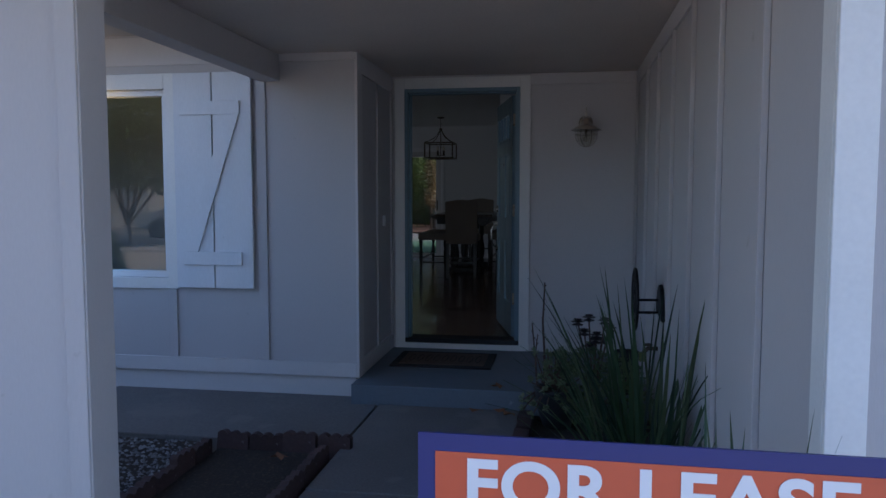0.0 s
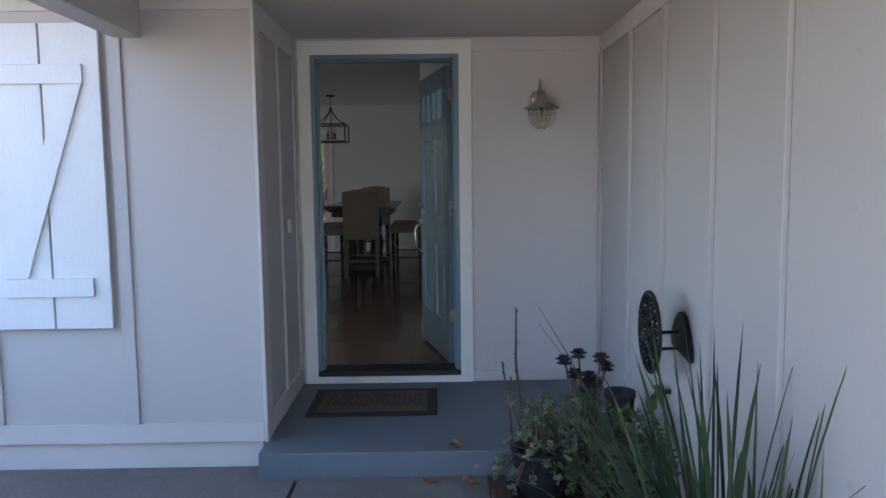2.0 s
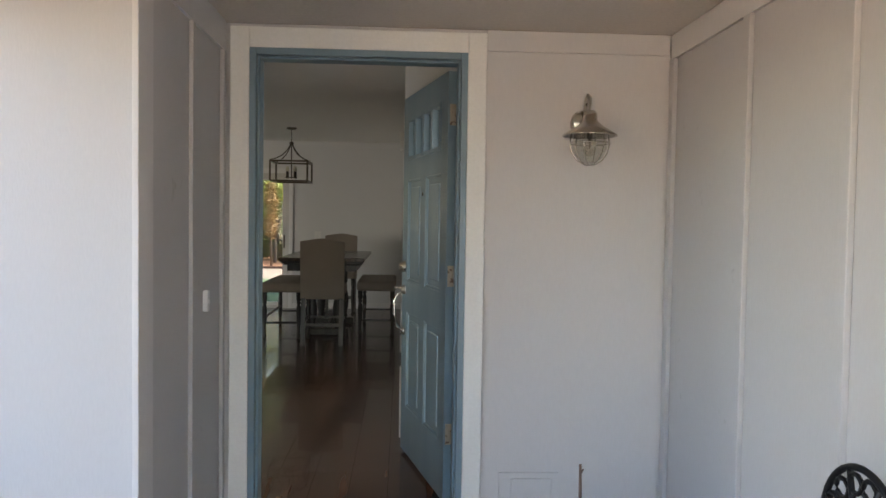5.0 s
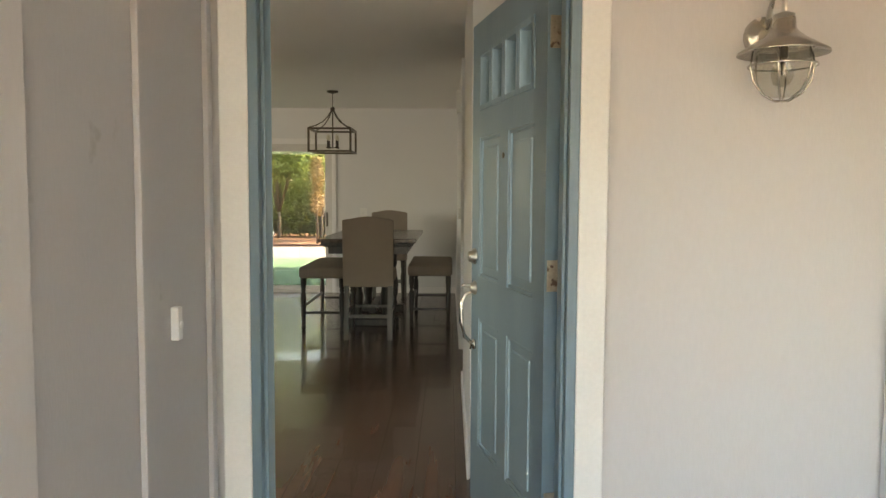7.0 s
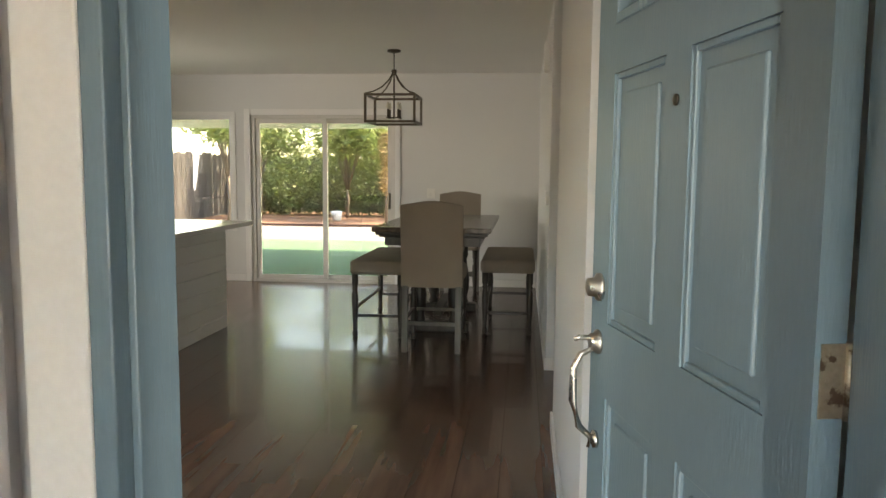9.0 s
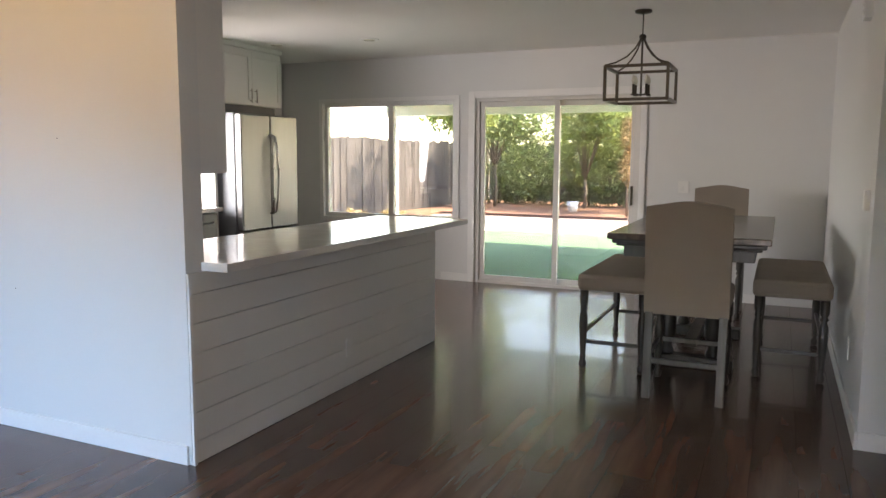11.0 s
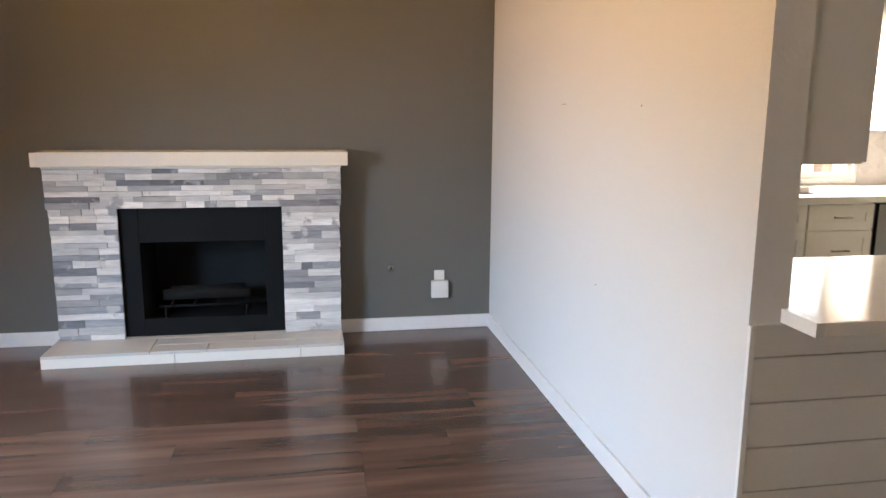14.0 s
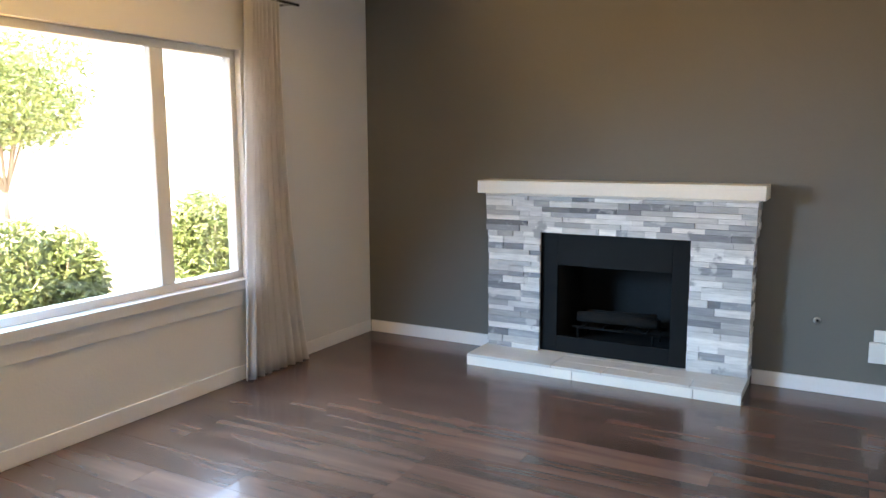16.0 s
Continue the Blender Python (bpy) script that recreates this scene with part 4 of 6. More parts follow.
bib = thing("hose_faucet", (0.86, 4.77, 0.30), "small brass hose faucet with a green timer on the siding", "faucet")
bm = bmesh.new()
tube(bm, [(0.858, 4.77, 0.30), (0.80, 4.77, 0.30), (0.775, 4.77, 0.275)], 0.013, 8)
lathe(bm, [(0.028, 0.0), (0.028, 0.01), (0.01, 0.014)], (0.80, 4.77, 0.318), 12)
part("spout", bm, BRONZE, bib)
boxes("timer", [(0.745, 4.745, 0.22, 0.79, 4.795, 0.275)], LEAF_BUSH, bib, "green plastic timer", bev=0.006)
dp = thing("garden_pot", (0.70, 4.93, -0.07), "small black plastic nursery pot on the porch step", "plant pot")
bm = bmesh.new()
lathe(bm, [(0.06, 0.0), (0.075, 0.24), (0.082, 0.25), (0.082, 0.28), (0.07, 0.28), (0.066, 0.22)], (0.70, 5.10, -0.07), 20)
part("pot", bm, RUBBER, dp)

# lease sign in the bed
sign = thing("lease_sign", (0.4, 0.97, -0.23), "blue and orange lease sign on a wire stake", "yard sign")
SA, SB = Vector((0.105, 0.976, 0.0)), Vector((0.636, 0.966, 0.0))
sd_dir = (SB - SA).normalized()
sm = Matrix.Translation((SA.x, SA.y, 0.957)) @ Matrix.Rotation(math.atan2(sd_dir.y, sd_dir.x), 4, "Z")
SWD, SHT = 0.62, 0.46


def sign_part(name, rows, mat, label=""):
    bm = bmesh.new()
    for r in rows:
        box(bm, *r)
    bmesh.ops.transform(bm, matrix=sm, verts=bm.verts)
    return part(name, bm, mat, sign, label)


sign_part("board", [(0, 0, -SHT, SWD, 0.005, 0)], SIGN_BLUE, "blue corrugated board")
sign_part("field", [(0.022, -0.0012, -SHT + 0.022, SWD - 0.022, -0.0002, -0.022)], SIGN_ORANGE, "orange field")
txt = bpy.data.curves.new("sign_text", "FONT")
txt.body, txt.size, txt.extrude, txt.offset = "FOR LEASE", 0.084, 0.0006, 0.0022
txt.space_character = 1.05
tob = new("lettering", txt)
bpy.context.view_layer.update()
tme = bpy.data.meshes.new_from_object(tob)
bpy.data.objects.remove(tob)
tme.materials.clear()
tme.materials.append(SIGN_WHITE)
xs = [v.co.x for v in tme.vertices]
fit_w = 0.445 / (max(xs) - min(xs))
place = sm @ Matrix.Translation((0.062 - min(xs) * fit_w, -0.0022, -0.088)) @ Matrix.Rotation(radians(90), 4, "X") @ Matrix.Diagonal((fit_w, 1, 1, 1))
whole = bmesh.new()
whole.from_mesh(tme)
seen = set()
for f in list(whole.faces):
    if f.index in seen:
        continue
    stack, island = [f], []
    seen.add(f.index)
    while stack:
        g = stack.pop()
        island.append(g)
        for v in g.verts:
            for h in v.link_faces:
                if h.index not in seen:
                    seen.add(h.index)
                    stack.append(h)
    ids = {}
    for g in island:
        for v in g.verts:
            ids.setdefault(v.index, (len(ids), v.co.copy()))
    me = bpy.data.meshes.new("letter")
    me.from_pydata([place @ c for _, c in sorted(ids.values(), key=lambda q: q[0])], [], [[ids[v.index][0] for v in g.verts] for g in island])
    me.materials.append(SIGN_WHITE)
    ob = new("letter", me)
    ob.parent, ob.matrix_parent_inverse = sign, sign.matrix_basis.inverted()
    ob["label"] = "white capital letter"
whole.free()
sign_part("small_print", [(0.08, -0.0024, -0.20, 0.54, -0.0014, -0.165), (0.12, -0.0024, -0.27, 0.50, -0.0014, -0.225), (0.10, -0.0024, -0.36, 0.52, -0.0014, -0.30)], SIGN_WHITE, "white print bars")
bm = bmesh.new()
for x in (0.19, 0.43):
    tube(bm, [(x, 0.010, -0.05), (x, 0.010, -1.24)], 0.004, 6)
tube(bm, [(0.19, 0.010, -0.60), (0.43, 0.010, -0.60)], 0.004, 6)
bmesh.ops.transform(bm, matrix=sm, verts=bm.verts)
part("stake", bm, IRON, sign, "wire stake")


# ---- plants beside the walk ----
BLADES = (BLADE, BLADE, BLADE_PALE, BLADE_DARK)


def strap_clump(label, cx, cy, z0, spread, count, height, seed, lean=0.5, width=0.012):
    rng = random.Random(seed)
    t = thing("strap_leaf_plant", (cx, cy, z0), label, "plant", "strap leaf plants")
    for _ in range(count):
        verts, faces = [], []
        a = rng.uniform(0, 2 * math.pi)
        r = spread * 0.35 * rng.random() ** 0.5
        base = Vector((cx + r * math.cos(a), cy + r * math.sin(a), z0 - 0.01))
        a2 = a + rng.uniform(-0.6, 0.6)
        out = Vector((math.cos(a2), math.sin(a2), 0))
        h = height * rng.uniform(0.55, 1.06)
        reach = spread * rng.uniform(0.15, 1.0) * lean * 1.6
        droop = rng.uniform(0, 0.35) * h * (reach / (spread * lean * 1.6))
        side = Vector((-out.y, out.x, 0)) * width * rng.uniform(0.6, 1.2)
        n = 6
        for k in range(n + 1):
            s = k / n
            p = base + out * reach * s ** 1.6 + Vector((0, 0, h * s - droop * s ** 3))
            w = side * (0.7 + 0.6 * s) * (1 - s ** 4) if k < n else side * 0.03
            i = len(verts)
            verts += [p - w, p + Vector((0, 0, -0.002)) - out * 0.15 * w.length, p + w]
            if k:
                faces += [(i - 3, i - 2, i + 1, i), (i - 2, i - 1, i + 2, i + 1)]
        mesh_from("blade", verts, faces, rng.choice(BLADES), t, smooth=True)
    return t


strap_clump("dark green strap-leaved plant clump in the soil bed", 0.66, 3.60, -0.225, 0.56, 135, 1.10, 3, 0.66, 0.0085)
strap_clump("dark green strap-leaved plant clump in the soil bed", 0.64, 3.10, -0.225, 0.46, 50, 0.90, 5, 0.75, 0.0078)
strap_clump("dark green strap-leaved plant clump behind the sign", 0.64, 1.72, -0.225, 0.40, 50, 1.04, 8, 0.7, 0.007)

pot = thing("jade_plant_pot", (0.25, 4.82, -0.225), "jade plant trailing over a dark pot at the step", "potted plant")
bm = bmesh.new()
lathe(bm, [(0.09, 0.0), (0.125, 0.10), (0.14, 0.22), (0.148, 0.225), (0.148, 0.245), (0.12, 0.245), (0.11, 0.20)], (0.25, 4.82, -0.225), 24)
part("pot", bm, TERRACOTTA, pot, "dark glazed pot")
rng = random.Random(11)
verts, faces = [], []
for _ in range(62):
    a, rr = rng.uniform(0, 6.28), rng.uniform(0.03, 0.20)
    hgt = rng.uniform(-0.20, 0.12) if rr > 0.13 else rng.uniform(0.04, 0.26)
    c = Vector((0.23 + rr * math.cos(a), 4.80 + rr * math.sin(a), 0.0 + hgt))
    stem = bmesh.new()
    tube(stem, [(0.23 + 0.4 * rr * math.cos(a), 4.80 + 0.4 * rr * math.sin(a), 0.02), tuple(c + Vector((0, 0, -0.01)))], [0.005, 0.004], 5)
    part("stem", stem, DRY, pot)
    axis = Vector((math.cos(a) * 0.6, math.sin(a) * 0.6, rng.uniform(0.1, 1.0))).normalized()
    for q in range(11):
        d = (axis * rng.uniform(0.1, 0.9) + Vector((rng.uniform(-1, 1), rng.uniform(-1, 1), rng.uniform(-1, 1)))).normalized()
        s1 = d.cross(Vector((rng.uniform(-1, 1), rng.uniform(-1, 1), 1))).normalized()
        k = rng.uniform(0.026, 0.042)
        i = len(verts)
        verts += [c, c + d * k * 0.55 + s1 * k * 0.36, c + d * k, c + d * k * 0.55 - s1 * k * 0.36, c + d * k * 0.55 + d.cross(s1) * 0.006]
        faces += [(i, i + 1, i + 4), (i + 1, i + 2, i + 4), (i + 2, i + 3, i + 4), (i + 3, i, i + 4)]
ob = mesh_from("jade_leaves", verts, faces, JADE_PALE, pot)
ob["label"] = "small fleshy pale-edged leaves"
stalk_line = [(0.165, 4.92, 0.0), (0.165, 4.97, 0.2), (0.150, 5.02, 0.4), (0.160, 5.08, 0.66)]
for line, radii in ((stalk_line, [0.008, 0.0075, 0.007, 0.004]), ([(0.12, 4.89, 0.0), (0.105, 4.94, 0.2), (0.08, 5.0, 0.40)], [0.007, 0.006, 0.004]), ([(0.105, 4.94, 0.2), (0.12, 4.97, 0.33)], [0.005, 0.003])):
    bm = bmesh.new()
    tube(bm, line, radii, 7)
    for a, b in zip(line, line[1:]):
        for k in range(5):
            p = Vector(a).lerp(Vector(b), (k + 0.5) / 5)
            turn = k * 2.4 + a[2] * 9
            tube(bm, [tuple(p), (p.x + 0.014 * math.cos(turn), p.y + 0.014 * math.sin(turn), p.z + 0.01)], [0.005, 0.002], 5)
    part("dry_stalk", bm, DRY, pot, "dry knobbly brown stalk")


def rosette_plant(cx, cy, z0):
    t = thing("rosette_succulent", (cx, cy, z0), "dark purple rosette succulent on bare stems", "plant")
    for dx, dy, h in ((-0.10, 0.05, 0.52), (-0.06, -0.02, 0.47), (-0.03, 0.05, 0.55), (0.02, 0.04, 0.44), (0.07, 0.0, 0.54), (-0.02, -0.03, 0.38), (0.06, 0.08, 0.40), (0.10, 0.03, 0.49), (0.01, -0.01, 0.42)):
        bm = bmesh.new()
        top = Vector((cx + dx, cy + dy, z0 + h))
        tube(bm, [(cx + dx * 0.2, cy + dy * 0.2, z0), (cx + dx * 0.5, cy + dy * 0.5, z0 + h * 0.55), tuple(top)], [0.008, 0.006, 0.005], 6)
        part("stem", bm, DRY, t)
        verts, faces = [], []
        for ring, cnt, el in ((0.046, 12, -0.45), (0.048, 12, 0.1), (0.038, 10, 0.6), (0.024, 7, 1.1)):
            for k in range(cnt):
                a = 2 * math.pi * k / cnt + ring * 40
                d = Vector((math.cos(a) * math.cos(el), math.sin(a) * math.cos(el), math.sin(el)))
                s = Vector((-math.sin(a), math.cos(a), 0)) * 0.011
                i = len(verts)
                verts += [top, top + d * ring * 0.7 + s, top + d * ring, top + d * ring * 0.7 - s]
                faces.append((i, i + 1, i + 2, i + 3))
        mesh_from("rosette", verts, faces, ROSETTE, t)["label"] = "dark leaf rosette"


rosette_plant(0.475, 4.85, -0.09)
fill = thing("low_shrub", (0.45, 4.75, -0.225), "small grey-green leafy shrub by the garage wall", "shrub")
leaf_cloud("leaves", [((0.44, 4.75, 0.08), (0.20, 0.2, 0.24)), ((0.62, 4.6, 0.02), (0.2, 0.25, 0.25))], 1300, 0.045, JADE, fill, 21, 0.5)
bm = bmesh.new()
for k in range(7):
    a = k * 0.9
    tube(bm, [(0.47, 4.72, -0.23), (0.47 + 0.08 * math.cos(a), 4.72 + 0.08 * math.sin(a), -0.05), (0.5 + 0.17 * math.cos(a), 4.7 + 0.17 * math.sin(a), 0.12)], [0.008, 0.006, 0.003], 6)
part("stems", bm, DRY, fill)

edge = tagged(new("walk_edging"), "weathered red brick edging along the beds", kind="structure")
rng = random.Random(4)
spots = [((0.045, 1.2 + 0.205 * k, -0.20), 90) for k in range(19)] + [((-1.03, 2.5 + 0.205 * k, -0.20), 90) for k in range(8)] + [((-1.72, 2.5 + 0.205 * k, -0.20), 90) for k in range(8)] + [((-1.62 + 0.205 * k, 4.12, -0.19), 0) for k in range(4)]
bm = bmesh.new()
box(bm, -0.098, -0.045, -0.11, 0.098, 0.045, 0.03, bev=0.006)
brick_me = bpy.data.meshes.new("brick")
bm.to_mesh(brick_me)
bm.free()
brick_me.materials.append(BRICK_DARK)
bm = bmesh.new()
top = [(-0.098 + 0.196 * k / 24, 0.045 + 0.016 * abs(math.sin(math.pi * 3 * k / 24))) for k in range(25)]
plate(bm, [(-0.098, -0.11), (0.098, -0.11)] + top[::-1], "y", -0.022, 0.044)
scallop_me = bpy.data.meshes.new("edging_block")
bm.to_mesh(scallop_me)
bm.free()
scallop_me.materials.append(BRICK_DARK)
for (x, y, z), rz in spots:
    b = new("brick", brick_me) if x > 0 else new("edging_block", scallop_me)
    b.parent = edge
    b.matrix_basis = pose(x + rng.uniform(-0.008, 0.008), y, z + rng.uniform(-0.012, 0.012), rng.uniform(-5, 5), rng.uniform(-4, 4), rz + rng.uniform(-4, 4))

rng = random.Random(9)
bm = bmesh.new()
verts, faces = [], []
for _ in range(2600):
    x, y, k = rng.uniform(-3.6, -1.82), rng.uniform(3.0, 4.18), rng.uniform(0.008, 0.018)
    i = len(verts)
    z = -0.235 + k * 0.3
    verts += [(x + k * rng.uniform(.7, 1.2), y, z), (x, y + k * rng.uniform(.7, 1.2), z), (x - k, y, z), (x, y - k * rng.uniform(.7, 1.2), z), (x, y, z + k * 0.7)]
    faces += [(i, i + 1, i + 4), (i + 1, i + 2, i + 4), (i + 2, i + 3, i + 4), (i + 3, i, i + 4)]
bm.free()
gravel = mesh_from("gravel", verts, faces, GRAVEL)
tagged(gravel, "loose grey gravel", "gravel", kind="stuff")
verts, faces = [], []
for x, y, a in ((-0.15, 5.10, 0.3), (-0.28, 4.94, 1.4), (-0.13, 4.97, 2.2), (-0.06, 4.9, 0.9), (-1.25, 3.9, 0.5)):
    i = len(verts)
    zb = -0.198 if y < 5.02 else -0.068
    for j in range(8):
        t = 2 * math.pi * j / 8
        r = 0.035 if j % 2 else 0.055
        verts.append((x + r * math.cos(t + a), y + r * 0.7 * math.sin(t + a), zb + 0.012 * (j % 3)))
    faces.append(tuple(range(i, i + 8)))
dl = tagged(mesh_from("fallen_leaves", verts, faces, DEAD_LEAF), "dry brown fallen leaves", "leaves", kind="stuff")


# ---- living room ----
fp = thing("fireplace", (-6.0, 7.29, 0.0), "split-face marble fireplace with black firebox and cream mantel", "fireplace")
FX = -5.965                                   # face of the stone
FY0, FY1, OY0, OY1, OTOP, HB = 6.455, 8.135, 6.83, 7.785, 0.862, 0.075
boxes("core", [(LEFT + 0.002, FY0 + 0.02, HB, FX - 0.022, OY0 - 0.02, 1.115), (LEFT + 0.002, OY1 + 0.02, HB, FX - 0.022, FY1 - 0.02, 1.115), (LEFT + 0.002, OY0 - 0.02, OTOP + 0.02, FX - 0.022, OY1 + 0.02, 1.115)], STUCCO_CEIL, fp, "grey mortar core")
boxes("mantel", [(LEFT + 0.002, 6.40, 1.125, -5.90, 8.19, 1.21)], MANTEL, fp, "thick cream painted mantel shelf", bev=0.004)
boxes("mantel_trim", [(LEFT + 0.002, 6.44, 1.110, -5.945, 8.15, 1.1245)], MANTEL, fp)
hearth = boxes("hearth_base", [(LEFT + 0.002, 6.445, 0.0, -5.69, 8.130, 0.058)], TILE_H, fp, "pale tiled hearth")
for y0, y1 in ((6.435, 7.157), (7.163, 7.878), (7.884, 8.14)):
    boxes("edge_tile", [(-5.689, y0, 0.0, -5.680, y1, 0.0575)], MANTEL, hearth, bev=0.001)
for y0, y1, x0, x1 in ((6.435, 7.02, -5.95, -5.680), (7.024, 7.60, -5.95, -5.817), (7.024, 7.34, -5.813, -5.680), (7.344, 7.86, -5.813, -5.680), (7.604, 8.14, -5.95, -5.817), (7.864, 8.14, -5.813, -5.680), (6.435, 8.14, -6.148, -5.954)):
    boxes("top_tile", [(x0, y0, 0.0585, x1, y1, 0.074)], TILE_H, hearth, bev=0.002)
for r in ((LEFT - 0.40, OY0 + 0.10, 0.10, LEFT - 0.38, OY1 - 0.10, 0.80), (LEFT - 0.38, OY0 + 0.06, 0.13, -6.02, OY0 + 0.10, 0.80), (LEFT - 0.38, OY1 - 0.10, 0.13, -6.02, OY1 - 0.06, 0.80), (LEFT - 0.40, OY0 + 0.06, 0.80, -6.02, OY1 - 0.06, 0.84), (LEFT - 0.40, OY0 + 0.06, 0.10, -6.02, OY1 - 0.06, 0.13)):
    boxes("firebox_panel", [r], SOOT, fp, "sooty black firebox panel")
boxes("surround_frame", [(-6.03, OY0 - 0.015, 0.076, -6.0, OY0 + 0.11, OTOP + 0.015), (-6.03, OY1 - 0.11, 0.076, -6.0, OY1 + 0.015, OTOP + 0.015), (-6.03, OY0 + 0.11, 0.66, -6.0, OY1 - 0.11, OTOP + 0.015), (-6.03, OY0 + 0.11, 0.076, -6.0, OY1 - 0.11, 0.185)], BLACK_METAL, fp, "black metal fireplace surround", bev=0.003)
bm = bmesh.new()
for y in (7.08, 7.22, 7.36, 7.50):
    tube(bm, [(-6.12, y, 0.24), (-6.38, y, 0.24)], 0.008, 6)
for x in (-6.14, -6.36):
    tube(bm, [(x, 7.0, 0.225), (x, 7.58, 0.225)], 0.008, 6)
    for y in (7.04, 7.54):
        tube(bm, [(x, y, 0.225), (x, y, 0.131)], 0.008, 6)
part("grate", bm, BLACK_METAL, fp, "iron fire grate")
for pts, rr in (([(-6.2, 7.02, 0.285), (-6.22, 7.3, 0.29), (-6.2, 7.56, 0.28)], [0.035, 0.04, 0.032]), ([(-6.32, 7.05, 0.285), (-6.3, 7.3, 0.285), (-6.33, 7.52, 0.29)], [0.03, 0.035, 0.032])):
    bm = bmesh.new()
    tube(bm, pts, rr, 9)
    part("log", bm, CHAR, fp, "charred log")


def hole_in_wall():
    # the firebox passes through the charcoal wall
    w = bpy.data.objects["wall_fireplace"]
    bm = bmesh.new()
    for r in wall_holes("y", LEFT - 0.12, LEFT, 5.33, 9.15, 0, CEIL, [(OY0 + 0.06, OY1 - 0.06, 0.10, 0.84)]):
        box(bm, *r)
    bm.to_mesh(w.data)
    bm.free()


hole_in_wall()

rng = random.Random(2)


def stones():
    """Rows of stone faces: from, to, bottom, top, how far proud. The band above the opening is wider and stands out."""
    rows, z = [], HB + 0.001
    lintel = OTOP + 0.012
    while z < 1.105:
        h = rng.choice((0.032, 0.040, 0.046))
        if z < lintel < z + h + 0.012:
            h = lintel - z
        h = min(h, 1.108 - z)
        high = z >= lintel - 1e-4
        for a, b in (((FY0 - 0.012, FY1 + 0.012),) if high else ((FY0, OY0), (OY1, FY1))):
            y = a
            while y < b - 0.01:
                w = rng.choice((0.07, 0.11, 0.15, 0.19, 0.24, 0.30))
                if b - y - w < 0.06:
                    w = b - y
                rows.append((y, y + w, z, z + h, rng.uniform(-0.006, 0.011) + (0.008 if high else 0.0)))
                y += w
        z += h
    return rows


for y0, y1, z0, z1, proud in stones():
    bm = bmesh.new()
    q = 0.0007
    vs = box(bm, FX - 0.020, y0 + q, z0 + q, FX + proud, y1 - q, z1 - q)
    for v in vs:
        if v.co.x > FX - 0.01:
            v.co += Vector((rng.uniform(-0.003, 0.002), 0, 0))
    part("stone", bm, rng.choice(STONES), fp)
z = HB + 0.001
while z < 1.10:
    h = min(rng.choice((0.032, 0.042)), 1.108 - z)
    x = LEFT + 0.003
    out = 0.011 if z > OTOP else 0.0
    while x < FX - 0.025:
        w = min(rng.choice((0.06, 0.09)), FX - 0.021 - x)
        for a, b in ((FY1 - 0.019, FY1 + out + rng.uniform(-0.004, 0.006)), (FY0 - out - rng.uniform(-0.004, 0.006), FY0 + 0.019)):
            bm = bmesh.new()
            box(bm, x + 0.0008, a, z + 0.0008, x + w - 0.0008, b, z + h - 0.0008)
            part("stone", bm, rng.choice(STONES), fp)
        x += w
    z += h

for nm, y0, y1, z0, z1, d in (("outlet_cover", 8.745, 8.859, 0.22, 0.335, 0.035), ("wall_socket", 8.765, 8.835, 0.337, 0.405, 0.008)):
    t = thing(nm, (LEFT, (y0 + y1) / 2, z0), "white plastic box on the charcoal wall" if d > 0.02 else "white socket plate on the charcoal wall", "outlet")
    boxes("cover", [(LEFT + 0.0005, y0, z0, LEFT + d, y1, z1)], PLASTIC_WHITE, t, bev=0.004)
t = thing("cable_plate", (LEFT, 8.476, 0.427), "small nickel cable outlet ring on the charcoal wall", "outlet")
bm = bmesh.new()
lathe(bm, [(0.022, 0.0), (0.022, 0.004), (0.014, 0.006)], (LEFT + 0.0005, 8.476, 0.427), 20, "x")
part("ring", bm, NICKEL, t)
bm = bmesh.new()
lathe(bm, [(0.008, 0.006), (0.007, 0.014), (0.002, 0.015)], (LEFT + 0.0005, 8.476, 0.427), 12, "x")
part("connector", bm, IRON, t)
for x, z in ((-3.899, 1.482), (-4.73, 1.493), (-4.76, 1.493), (-4.258, 0.734)):
    t = thing("wall_nail", (x, 9.15, z), "tiny dark nail in the pale wall", "nail", "wall nails")
    bm = bmesh.new()
    lathe(bm, [(0.0022, 0.0), (0.0022, -0.003)], (x, 9.1505, z), 8, "y")
    part("nail_head", bm, IRON, t)

# curtain by the living room window
cur = thing("curtain", (-4.95, 5.47, 0.0), "pale sheer curtain gathered at the window side, hanging to the floor", "curtain")
verts, faces = [], []
NU, NV = 64, 24
for j in range(NV + 1):
    v = j / NV
    z = 0.012 + 2.30 * v
    x_r, x_l = -4.69 - 0.09 * v, -5.05 - 0.22 * (1 - v) ** 2.2
    for i in range(NU + 1):
        u = i / NU
        fold = 0.026 * math.sin(u * 2 * math.pi * 8 + 0.5 * math.sin(v * 3)) * (0.8 + 0.3 * math.sin(u * 9))
        verts.append((x_l + (x_r - x_l) * u, 5.45 + fold - 0.02 * (1 - v), z))
for j in range(NV):
    for i in range(NU):
        a = j * (NU + 1) + i
        faces.append((a, a + 1, a + NU + 2, a + NU + 1))
ob = mesh_from("cloth", verts, faces, CURTAIN, cur, smooth=True)
so = ob.modifiers.new("thick", "SOLIDIFY")
so.thickness = 0.002
bm = bmesh.new()
tube(bm, [(-5.25, 5.45, 2.325), (-2.2, 5.45, 2.325)], 0.011, 10)
for x in (-5.2, -2.3):
    tube(bm, [(x, 5.345, 2.325), (x, 5.45, 2.325)], 0.008, 8)
part("curtain_rod", bm, NICKEL, cur, "metal curtain rod")

